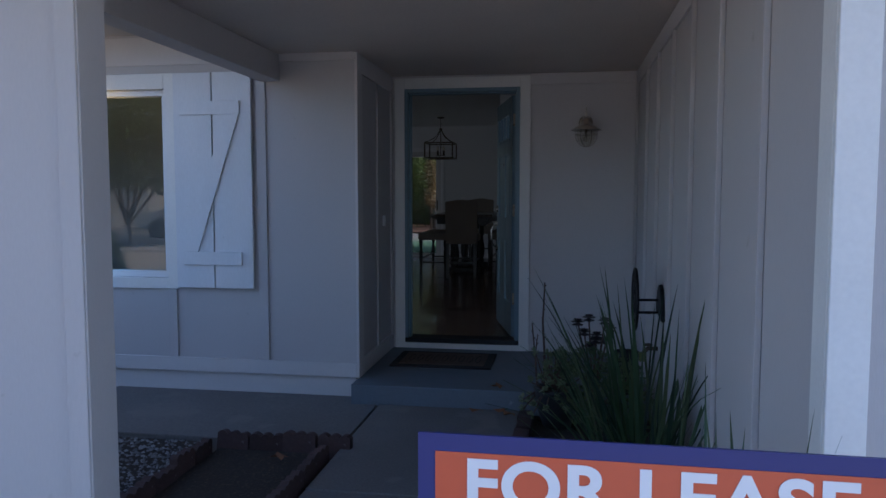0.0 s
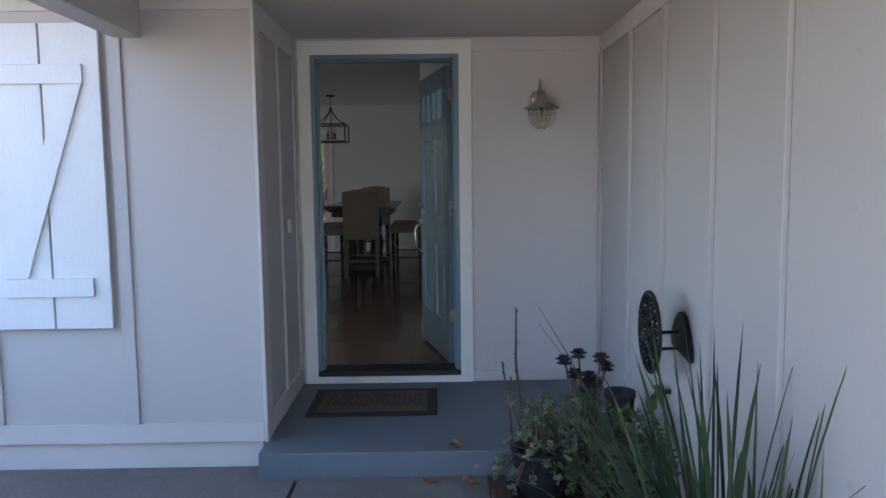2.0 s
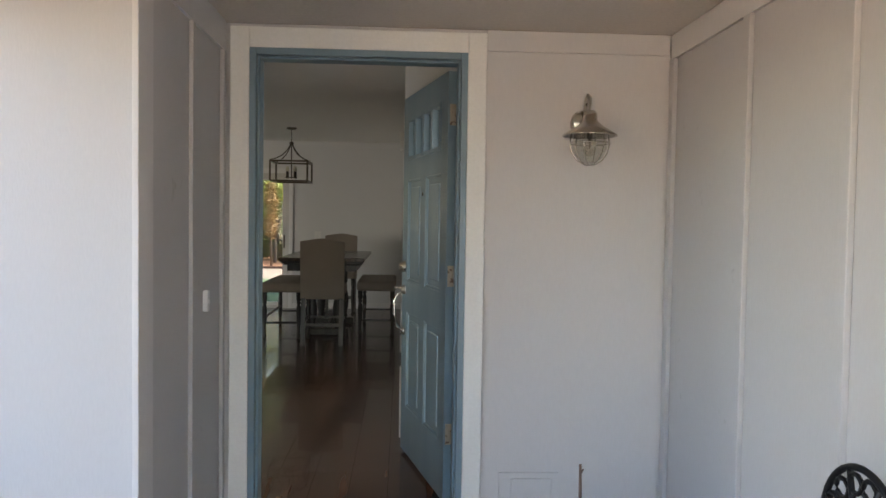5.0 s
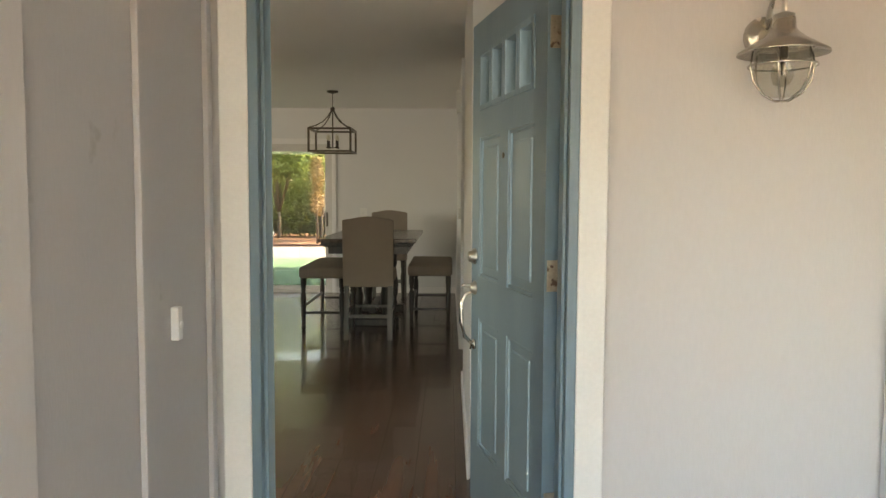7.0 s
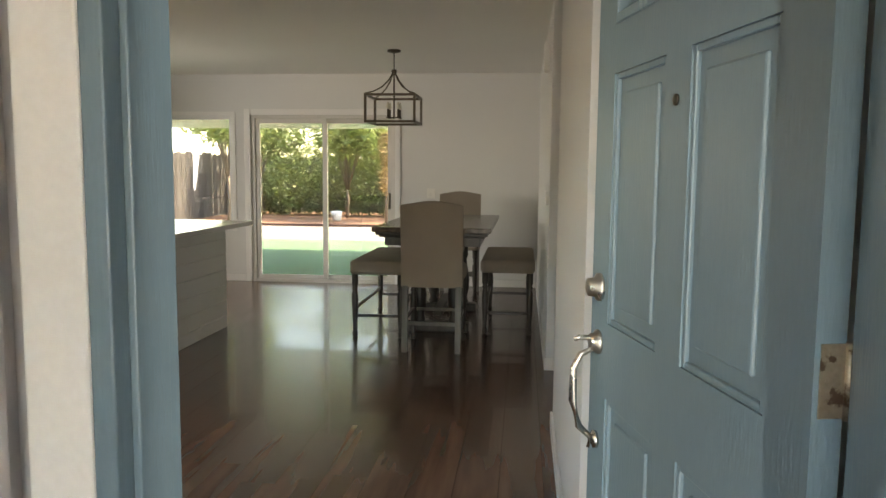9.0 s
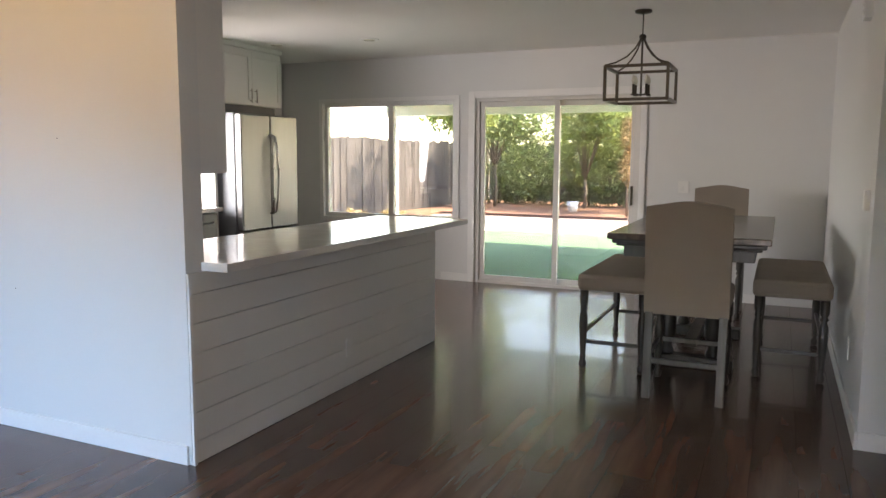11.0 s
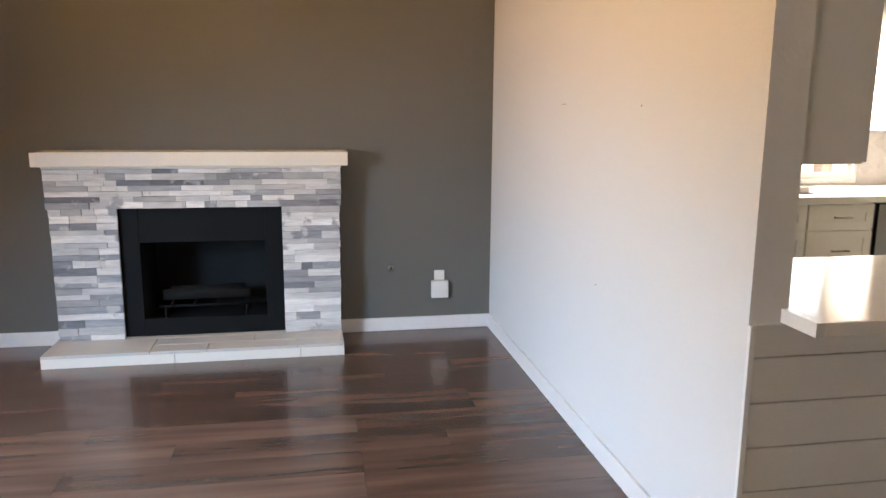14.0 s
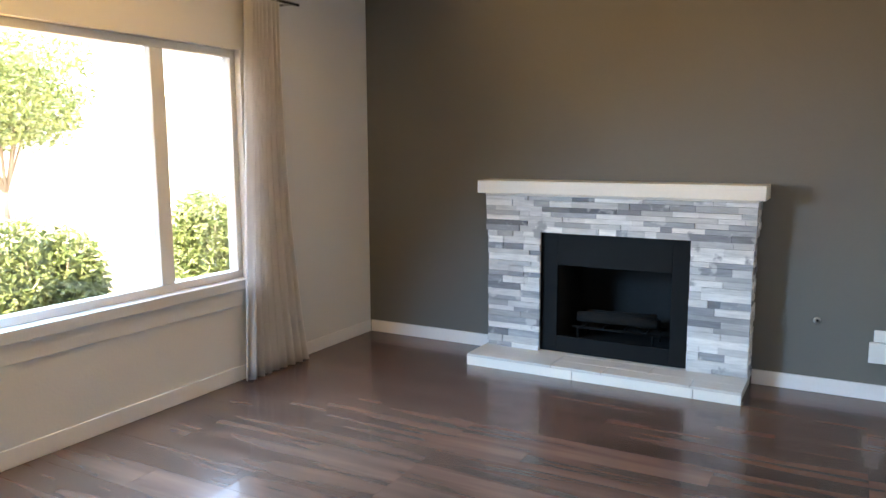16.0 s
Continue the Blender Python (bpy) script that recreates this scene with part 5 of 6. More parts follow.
# ---- kitchen ----
PX = -3.13
pen = thing("peninsula", (-3.3, 10.5, 0.0), "white shiplap kitchen peninsula with pale quartz-clad end", "kitchen peninsula")
boxes("body", [(PX - 0.62, 9.272, 0.0, PX - 0.014, 11.74, 0.885)], CAB_WHITE, pen, "white cabinet body")
zz = [0.0, 0.105, 0.241, 0.378, 0.514, 0.650, 0.786, 0.884]
for a, b in zip(zz, zz[1:]):
    boxes("shiplap_board", [(PX - 0.0135, 9.165, a + 0.002, PX, 11.755, b - 0.002)], SHIPLAP, pen, bev=0.0015)
boxes("end_board", [(PX - 0.62, 11.741, 0.0, PX - 0.0138, 11.755, 0.884)], SHIPLAP, pen)
boxes("corner_trim", [(PX - 0.001, 9.145, 0.0, PX + 0.012, 9.164, 0.884)], BASE_WHITE, pen, "white corner trim", bev=0.002)
top = thing("countertop", (-3.3, 10.5, 0.886), "pale polished quartz countertop on the peninsula", "countertop")
boxes("slab", [(-3.80, 9.272, 0.886, -2.985, 12.05, 0.925)], QUARTZ, top, bev=0.003)
boxes("slab_nose", [(-3.135, 9.245, 0.886, -2.985, 9.2715, 0.925)], QUARTZ, top)
t = thing("wall_socket", (PX, 10.494, 0.23), "white socket plate on the shiplap", "outlet")
boxes("cover", [(PX + 0.0005, 10.46, 0.19, PX + 0.007, 10.53, 0.30)], PLASTIC_WHITE, t, bev=0.002)


def shaker_door(name, x, y0, y1, z0, z1, parent, handle_y=None, handle_z=None, horizontal=False):
    """A framed cabinet door facing +x at x."""
    f = 0.055
    d = boxes(name, [(x, y0, z0, x + 0.019, y0 + f, z1), (x, y1 - f, z0, x + 0.019, y1, z1), (x, y0 + f, z0, x + 0.019, y1 - f, z0 + f), (x, y0 + f, z1 - f, x + 0.019, y1 - f, z1), (x, y0 + f, z0 + f, x + 0.010, y1 - f, z1 - f)], CAB_WHITE, parent, "white shaker cabinet front", bev=0.0)
    if handle_y is not None:
        bm = bmesh.new()
        if horizontal:
            tube(bm, [(x + 0.045, handle_y - 0.07, handle_z), (x + 0.045, handle_y + 0.07, handle_z)], 0.006, 8)
            ends = [(handle_y - 0.05, handle_z), (handle_y + 0.05, handle_z)]
        else:
            tube(bm, [(x + 0.045, handle_y, handle_z - 0.07), (x + 0.045, handle_y, handle_z + 0.07)], 0.006, 8)
            ends = [(handle_y, handle_z - 0.05), (handle_y, handle_z + 0.05)]
        for a, b in ends:
            tube(bm, [(x + 0.017, a, b), (x + 0.045, a, b)], 0.005, 6)
        part("handle", bm, NICKEL, d, "nickel bar handle")
    return d


# refrigerator
fr = thing("refrigerator", (-6.1, 13.0, 0.0), "stainless steel french door refrigerator", "refrigerator")
FY, FYE, FF = 12.53, 13.46, -5.58
boxes("body", [(-6.48, FY, 0.02, FF - 0.085, FYE, 1.79)], STEEL_DARK, fr, "dark grey side casing", bev=0.006)
boxes("fridge_door", [(FF - 0.08, FY + 0.002, 0.665, FF, 12.987, 1.825)], STEEL, fr, bev=0.012)
boxes("fridge_door", [(FF - 0.08, 12.993, 0.665, FF, FYE - 0.002, 1.825)], STEEL, fr, bev=0.012)
boxes("freezer_drawer", [(FF - 0.08, FY + 0.002, 0.06, FF, FYE - 0.002, 0.655)], STEEL, fr, bev=0.012)
for y, bow in ((12.972, 0.032), (13.008, -0.032)):
    bm = bmesh.new()
    tube(bm, [(FF + 0.001, y, 0.82), (FF + 0.040, y - bow * 0.1, 0.835), (FF + 0.058, y - bow * 0.55, 0.97), (FF + 0.066, y - bow, 1.22), (FF + 0.058, y - bow * 0.55, 1.47), (FF + 0.040, y - bow * 0.1, 1.605), (FF + 0.001, y, 1.62)], 0.013, 10)
    part("handle", bm, STEEL_BRIGHT, fr, "bowed bright steel handle")
bm = bmesh.new()
tube(bm, [(FF + 0.001, 12.60, 0.59), (FF + 0.045, 12.62, 0.59), (FF + 0.066, 12.99, 0.575), (FF + 0.045, 13.37, 0.59), (FF + 0.001, 13.39, 0.59)], 0.012, 10)
part("handle", bm, STEEL_BRIGHT, fr, "bowed bright steel handle")
boxes("hinge_cover", [(FF - 0.20, FY + 0.02, 1.791, FF - 0.10, FYE - 0.02, 1.835)], STEEL_DARK, fr, "dark grey hinge cover", bev=0.004)

up = thing("upper_cabinet", (-6.1, 12.95, 1.92), "white shaker cabinet above the refrigerator", "kitchen cabinet", "upper cabinets")
boxes("body", [(-6.498, 12.53, 1.93, -5.84, 13.52, 2.50)], CAB_WHITE, up)
shaker_door("door", -5.839, 12.535, 13.023, 1.935, 2.48, up, 12.985, 2.03)
shaker_door("door", -5.839, 13.027, 13.515, 1.935, 2.48, up, 13.065, 2.03)
# dark strip fills the gap under the cabinet; its colour carries the shade
boxes("gap_shade_filler", [(-6.40, 12.545, 1.84, -5.862, 13.45, 1.929)], FILLER_SHADE, up, "dark filler panel with the gap's shade in its colour")
boxes("cornice", [(-6.498, 12.48, 2.501, -5.815, 13.54, 2.549)], CAB_WHITE, up)
t = thing("fridge_panel", (-6.1, 12.46, 0), "tall white side panel beside the refrigerator", "cabinet panel")
boxes("panel", [(-6.498, 12.44, 0.0, -5.84, 12.475, 2.50)], CAB_WHITE, t)

for y0, y1 in ((10.35, 10.90), (12.08, 12.435)):
    c = thing("upper_cabinet", (-6.3, y0, 1.34), "white shaker wall cabinet over the counter", "kitchen cabinet", "upper cabinets")
    boxes("body", [(-6.498, y0, 1.335, -6.17, y1, 2.50)], CAB_WHITE, c)
    shaker_door("door", -6.169, y0 + 0.004, y1 - 0.004, 1.34, 2.48, c, y0 + 0.04, 1.42)
for x0, x1 in ((-6.498, -5.6), (-5.597, -4.7), (-4.697, -3.72), (-3.717, -3.20)):
    c = thing("upper_cabinet", (x0, 9.4, 1.32), "white wall cabinet on the kitchen side of the wall", "kitchen cabinet", "upper cabinets")
    boxes("body", [(x0, 9.272, 1.32, x1, 9.50, 2.50)], CAB_WHITE, c)
    boxes("door", [(x0 + 0.004, 9.501, 1.325, x1 - 0.004, 9.52, 2.48)], CAB_WHITE, c, "white cabinet front", bev=0.003)

base = thing("base_cabinet", (-6.2, 11.0, 0.0), "white drawer cabinet under the counter", "kitchen cabinet", "base cabinets")
SK = (-6.37, 11.02, -5.93, 11.67)              # sink opening
boxes("body", [(-6.498, 9.9, 0.08, -5.80, 11.755, 0.66), (-6.498, 9.9, 0.66, -5.80, SK[1] - 0.01, 0.865), (-6.498, SK[3] + 0.01, 0.66, -5.80, 11.755, 0.865), (SK[2] + 0.01, SK[1] - 0.01, 0.66, -5.80, SK[3] + 0.01, 0.865)], CAB_WHITE, base)
for z0, z1 in ((0.68, 0.85), (0.40, 0.67), (0.10, 0.39)):
    for y0, y1 in ((11.25, 11.75), (10.6, 11.24), (9.95, 10.59)):
        shaker_door("drawer", -5.799, y0 + 0.004, y1 - 0.004, z0, z1, base, (y0 + y1) / 2, (z0 + z1) / 2, True)
dw = thing("dishwasher", (-6.1, 12.07, 0.0), "stainless steel dishwasher under the counter", "dishwasher")
boxes("body", [(-6.498, 11.765, 0.08, -5.80, 12.38, 0.86)], STEEL_DARK, dw)
boxes("door", [(-5.799, 11.77, 0.10, -5.765, 12.375, 0.855)], STEEL_SATIN, dw, "", bev=0.006)
bm = bmesh.new()
tube(bm, [(-5.765, 11.84, 0.77), (-5.725, 11.87, 0.765), (-5.72, 12.07, 0.76), (-5.725, 12.27, 0.765), (-5.765, 12.31, 0.77)], 0.010, 8)
part("handle", bm, STEEL, dw, "steel bar handle")
t = thing("side_countertop", (-6.1, 11.2, 0.866), "pale quartz countertop along the kitchen wall", "countertop")
boxes("slab", [(-6.498, 9.9, 0.868, -5.75, SK[1], 0.907), (-6.498, SK[3], 0.868, -5.75, 12.438, 0.907), (-6.498, SK[1], 0.868, SK[0], SK[3], 0.907), (SK[2], SK[1], 0.868, -5.75, SK[3], 0.907)], QUARTZ, t)
t = thing("kitchen_sink", (-6.15, 11.35, 0.70), "stainless steel sink set into the quartz countertop", "sink")
boxes("basin", [(SK[0] - 0.005, SK[1] - 0.005, 0.68, SK[2] + 0.005, SK[3] + 0.005, 0.69), (SK[0] - 0.005, SK[1] - 0.005, 0.69, SK[0], SK[3] + 0.005, 0.867), (SK[2], SK[1] - 0.005, 0.69, SK[2] + 0.005, SK[3] + 0.005, 0.867), (SK[0], SK[1] - 0.005, 0.69, SK[2], SK[1], 0.867), (SK[0], SK[3], 0.69, SK[2], SK[3] + 0.005, 0.867)], STEEL, t)
bm = bmesh.new()
lathe(bm, [(0.045, 0.0), (0.04, 0.004), (0.01, 0.002)], (-6.15, 11.35, 0.6905), 18)
part("drain", bm, NICKEL, t)
t = thing("kitchen_faucet", (-6.35, 11.55, 0.907), "chrome gooseneck kitchen faucet", "faucet")
bm = bmesh.new()
tube(bm, [(-6.35, 11.55, 0.908), (-6.35, 11.55, 1.12), (-6.30, 11.55, 1.19), (-6.22, 11.55, 1.19), (-6.18, 11.55, 1.12)], 0.011, 10)
lathe(bm, [(0.026, 0.0), (0.022, 0.02), (0.012, 0.03)], (-6.35, 11.55, 0.908), 16)
part("spout", bm, NICKEL, t)

for x, y in ((-4.51, 13.18), (-5.56, 13.10)):
    t = thing("recessed_light", (x, y, CEIL), "unlit round recessed ceiling light with white ring", "ceiling light", "recessed lights")
    bm = bmesh.new()
    lathe(bm, [(0.095, 0.0), (0.092, -0.006), (0.07, -0.010), (0.066, -0.003)], (x, y, CEIL - 0.0005), 28)
    part("ring", bm, PLASTIC_WHITE, t)
    bm = bmesh.new()
    lathe(bm, [(0.06, -0.0), (0.055, -0.006), (0.01, -0.009)], (x, y, CEIL - 0.006), 24)
    part("lens", bm, BULB, t)

# ---- dining area ----
table = thing("dining_table", (-1.28, 12.4, 0.0), "dark wood counter-height dining table on two pedestals", "dining table")
boxes("tabletop", [(-1.75, 11.36, 0.895, -0.79, 13.35, 0.935)], TABLE_TOP, table, "polished dark wood tabletop", bev=0.006)
boxes("moulding", [(-1.725, 11.385, 0.868, -0.815, 13.325, 0.8945), (-1.70, 11.41, 0.85, -0.84, 13.30, 0.8675)], DARK_WOOD, table, "stepped edge moulding", bev=0.006)
boxes("apron", [(-1.66, 11.46, 0.78, -0.88, 13.26, 0.8495)], DARK_WOOD, table, "dark apron")
for y in (11.85, 12.85):
    bm = bmesh.new()
    box(bm, -1.55, y - 0.06, 0.0, -0.99, y + 0.06, 0.08, bev=0.01)
    box(bm, -1.50, y - 0.05, 0.7, -1.04, y + 0.05, 0.78, bev=0.008)
    for x in (-1.42, -1.12):
        lathe(bm, [(0.045, 0.08), (0.05, 0.10), (0.035, 0.14), (0.055, 0.22), (0.06, 0.32), (0.04, 0.45), (0.03, 0.52), (0.045, 0.56), (0.04, 0.62), (0.045, 0.70)], (x, y, 0), 16)
    part("pedestal", bm, DARK_WOOD, table, "turned dark pedestal")
boxes("stretcher", [(-1.31, 11.90, 0.12, -1.23, 12.80, 0.18)], DARK_WOOD, table, bev=0.005)


def turned_leg(bm, x, y, h, top=0.028):
    lathe(bm, [(0.014, 0.0), (0.022, 0.008), (0.026, 0.03), (0.018, 0.05), (0.014, 0.065), (0.024, 0.078), (0.016, 0.09), (0.022, 0.15), (0.028, h * 0.55), (0.026, h * 0.68), (0.016, h * 0.74), (0.028, h * 0.77), (0.018, h * 0.80), (top, h * 0.84), (top, h)], (x, y, 0), 14)


def bench(x0, x1, y0, y1, group):
    t = thing("dining_bench", ((x0 + x1) / 2, (y0 + y1) / 2, 0.0), "counter-height bench with padded linen seat on turned dark legs", "bench", group)
    bm = bmesh.new()
    box(bm, x0 - 0.006, y0 - 0.006, 0.53, x1 + 0.006, y1 + 0.006, 0.645, bev=0.028)
    part("seat", bm, FABRIC, t, "padded linen seat")
    for x in (x0 + 0.035, x1 - 0.035):
        for y in (y0 + 0.035, y1 - 0.035):
            bm = bmesh.new()
            turned_leg(bm, x, y, 0.53)
            part("leg", bm, DARK_WOOD, t)
    for r in ((x0 + 0.025, y0 + 0.05, 0.23, x0 + 0.045, y1 - 0.05, 0.255), (x1 - 0.045, y0 + 0.05, 0.23, x1 - 0.025, y1 - 0.05, 0.255), (x0 + 0.05, y0 + 0.025, 0.17, x1 - 0.05, y0 + 0.045, 0.195), (x0 + 0.05, y1 - 0.045, 0.17, x1 - 0.05, y1 - 0.025, 0.195)):
        boxes("stretcher", [r], DARK_WOOD, t, bev=0.003)
    return t


bench(-1.955, -1.50, 11.48, 12.66, "dining benches")
bench(-0.885, -0.435, 11.755, 12.9, "dining benches")


def chair_at(m, label):
    t = tagged(new("dining_chair"), label, "chair", "dining chairs")
    t.matrix_basis = m
    # local: the back at y = 0, seat towards +y
    bm = bmesh.new()
    n = 14
    outline = [(-0.235, 0.50), (0.235, 0.50), (0.235, 1.128)] + [(0.20 - 0.40 * k / n, 1.136 + 0.026 * math.sin(math.pi * k / n) ** 1.3) for k in range(n + 1)] + [(-0.235, 1.128)]
    plate(bm, outline, "y", -0.005, 0.075)
    for v in bm.verts:
        v.co.y -= max(0.0, v.co.z - 0.62) * 0.10
    bmesh.ops.bevel(bm, geom=[e for e in bm.edges if abs(e.verts[0].co.y - e.verts[1].co.y) < 0.02], offset=0.012, segments=2, affect="EDGES")
    local_part("backrest", bm, FABRIC, t, "tall upholstered linen back")
    bm = bmesh.new()
    box(bm, -0.235, 0.03, 0.53, 0.235, 0.50, 0.645, bev=0.025)
    local_part("seat", bm, FABRIC, t, "padded linen seat")
    for x in (-0.205, 0.205):
        bm = bmesh.new()
        vs = box(bm, x - 0.022, 0.0, 0.0, x + 0.022, 0.045, 0.53)
        for v in vs:
            if v.co.z < 0.1:
                v.co.y -= 0.035
        local_part("leg", bm, GREY_WOOD, t)
        bm = bmesh.new()
        turned_leg(bm, x, 0.45, 0.53)
        local_part("leg", bm, DARK_WOOD, t)
        local_boxes("stretcher", [(x - 0.01, 0.03, 0.24, x + 0.01, 0.43, 0.265)], GREY_WOOD, t)
    local_boxes("stretcher", [(-0.185, 0.0, 0.205, 0.185, 0.022, 0.235)], GREY_WOOD, t)
    local_boxes("stretcher", [(-0.185, 0.44, 0.24, 0.185, 0.46, 0.265)], GREY_WOOD, t)
    return t


ch = chair_at(pose(-1.222, 11.06, 0, 0, 0, 0), "tall upholstered linen chair at the near head of the table")
ch2 = copy_thing(ch, pose(-1.26, 14.05, 0, 0, 0, 180))
tagged(ch2, "tall upholstered linen chair at the far head of the table")

# lantern over the table
LY, LX_, LB, LT, LH = 12.75, -1.81, 1.842, 2.115, 0.235
lan = thing("lantern_pendant", (LX_, LY, CEIL), "open bronze box lantern pendant with four candle bulbs", "pendant lamp")
w = 0.011
for a in (-1, 1):
    for b in (-1, 1):
        boxes("cage_bar", [(LX_ + a * LH - w, LY + b * LH - w, LB, LX_ + a * LH + w, LY + b * LH + w, LT)], BRONZE, lan)
    for z in (LB, LT - 2 * w):
        boxes("cage_bar", [(LX_ - LH + w, LY + a * LH - w, z, LX_ + LH - w, LY + a * LH + w, z + 2 * w)], BRONZE, lan)
        boxes("cage_bar", [(LX_ + a * LH - w, LY - LH + w, z, LX_ + a * LH + w, LY + LH - w, z + 2 * w)], BRONZE, lan)
bm = bmesh.new()
for a in (-1, 1):
    for b in (-1, 1):
        tube(bm, [(LX_ + a * LH * q, LY + b * LH * q, zz2) for q, zz2 in ((1.0, LT), (0.72, LT + 0.025), (0.42, LT + 0.075), (0.2, LT + 0.14), (0.08, LT + 0.20), (0.03, LT + 0.235))], 0.007, 6)
lathe(bm, [(0.02, LT + 0.25), (0.03, LT + 0.235), (0.02, LT + 0.21)], (LX_, LY, 0), 12)
tube(bm, [(LX_, LY, LT + 0.25), (LX_, LY, CEIL - 0.02)], 0.005, 6)
part("arms", bm, BRONZE, lan, "curved top arms and stem")
bm = bmesh.new()
lathe(bm, [(0.065, -0.0005), (0.065, -0.018), (0.02, -0.03)], (LX_, LY, CEIL), 24)
part("canopy", bm, BRONZE, lan, "round ceiling canopy")
bm = bmesh.new()
tube(bm, [(LX_, LY, LT + 0.22), (LX_, LY, LB + 0.05)], 0.008, 8)
for a in (-1, 1):
    for b in (-1, 1):
        tube(bm, [(LX_, LY, LB + 0.06), (LX_ + a * 0.05, LY + b * 0.05, LB + 0.065)], 0.005, 6)
        lathe(bm, [(0.018, 0.055), (0.02, 0.065), (0.01, 0.07), (0.01, 0.14)], (LX_ + a * 0.05, LY + b * 0.05, LB), 12)
part("candle_holder", bm, BRONZE, lan, "candle sleeve cluster")
for a in (-1, 1):
    for b in (-1, 1):
        bm = bmesh.new()
        lathe(bm, [(0.008, 0.141), (0.016, 0.165), (0.012, 0.19), (0.002, 0.215)], (LX_ + a * 0.05, LY + b * 0.05, LB), 12)
        part("bulb", bm, BULB, lan, "clear candle bulb")

# plates and small things on the dining walls
t = thing("light_switch", (-1.65, BACK, 1.07), "white switch plate by the patio door", "light switch")
boxes("cover", [(-1.70, BACK - 0.008, 1.065, -1.60, BACK - 0.0005, 1.185)], PLASTIC_WHITE, t, bev=0.002)
boxes("toggle", [(-1.665, BACK - 0.014, 1.11, -1.635, BACK - 0.0082, 1.14)], PLASTIC_WHITE, t)
t = thing("thermostat", (RIGHT, 10.88, 1.2), "white thermostat on the dining wall", "thermostat")
boxes("case", [(RIGHT - 0.025, 10.84, 1.15, RIGHT - 0.0005, 10.92, 1.25)], PLASTIC_WHITE, t, bev=0.004)
t = thing("door_chime", (RIGHT, 11.41, 2.26), "white louvred door chime high on the wall", "door chime")
boxes("case", [(RIGHT - 0.04, 11.34, 2.16, RIGHT - 0.0005, 11.48, 2.37)], PLASTIC_WHITE, t, bev=0.004)
boxes("louvre", [(RIGHT - 0.044, 11.36, 2.18 + 0.03 * k, RIGHT - 0.0405, 11.46, 2.195 + 0.03 * k) for k in range(6)], PLASTIC_WHITE, t)
t = thing("wall_socket", (RIGHT, 11.4, 0.33), "white socket plate on the dining wall", "outlet")
boxes("cover", [(RIGHT - 0.007, 11.37, 0.27, RIGHT - 0.0005, 11.44, 0.39)], PLASTIC_WHITE, t, bev=0.002)


# ---- back yard and street ----
fence = tagged(new("fence"), "weathered grey board fence along the yard", "fence")
me_b = None
rng = random.Random(6)
for k in range(118):
    y = 14.8 + k * 0.15
    bm = bmesh.new()
    h = 1.92 + rng.uniform(-0.04, 0.04)
    plate(bm, [(y, -0.2), (y + 0.147, -0.2), (y + 0.147, h - 0.03), (y + 0.117, h), (y + 0.03, h), (y, h - 0.03)], "x", -10.6 + rng.uniform(-0.012, 0.012), 0.018)
    part("board", bm, FENCE, fence)
for k in range(150):
    x = -10.6 + k * 0.15
    bm = bmesh.new()
    h = 1.92 + rng.uniform(-0.04, 0.04)
    plate(bm, [(x, -0.2), (x + 0.149, -0.2), (x + 0.149, h - 0.03), (x + 0.119, h), (x + 0.03, h), (x, h - 0.03)], "y", 32.6 + rng.uniform(-0.012, 0.012), 0.018)
    part("board", bm, FENCE, fence)
boxes("rail", [(-10.66, 14.8, 0.3, -10.622, 32.6, 0.39), (-10.66, 14.8, 1.5, -10.622, 32.6, 1.59)], FENCE, fence)


def patio_post(x, y):
    t = thing("patio_post", (x, y, -0.12), "cream painted square patio post", "post", "patio posts")
    boxes("shaft", [(x - 0.05, y - 0.05, -0.12, x + 0.05, y + 0.05, 2.22)], TRIM_WHITE, t, bev=0.004)


patio_post(-7.82, 19.95)
patio_post(0.6, 19.95)
yard_brick_me = brick_me.copy()
yard_brick_me.materials[0] = BRICK
bed = tagged(new("bed_edging"), "red brick edging of the garden bed", kind="structure")
for k in range(70):
    b = new("brick", yard_brick_me)
    b.parent = bed
    b.matrix_basis = pose(-9.35 + 0.2 * k, 25.72, -0.10, 0, 0, rng.uniform(-3, 3))


def tree(name, x, y, z0, height, trunk, crown, mat, count, size, label, seed, bark=BARK):
    rng = random.Random(seed)
    t = thing(name, (x, y, z0), label, "tree" if trunk > 0.3 else "shrub", "")
    bm = bmesh.new()
    tips = []
    top = Vector((x, y, z0 + trunk))
    tube(bm, [(x, y, z0 - 0.05), (x + 0.03, y, z0 + trunk * 0.5), tuple(top)], [height * 0.014, height * 0.011, height * 0.010], 8)
    for k in range(9):
        a, el = k * 2.4, rng.uniform(0.5, 1.25)
        r = crown[0] * rng.uniform(0.5, 0.9)
        tip = top + Vector((math.cos(a) * r * math.cos(el), math.sin(a) * r * math.cos(el), (height - trunk) * 0.8 * math.sin(el)))
        mid = top.lerp(tip, 0.5) + Vector((0, 0, 0.08 * height))
        tube(bm, [tuple(top - Vector((0, 0, trunk * 0.15))), tuple(mid), tuple(tip)], [height * 0.008, height * 0.005, height * 0.0015], 6)
        tips += [mid, tip]
    part("trunk", bm, bark, t, "brown branching trunk")
    clumps = [((p.x, p.y, p.z), (crown[0] * rng.uniform(0.25, 0.45), crown[1] * rng.uniform(0.25, 0.45), crown[2] * rng.uniform(0.22, 0.4))) for p in tips]
    ob = leaf_cloud("crown", clumps, count, size, mat, t, seed + 1)
    ob["label"] = "loose leafy crown with gaps"
    return t


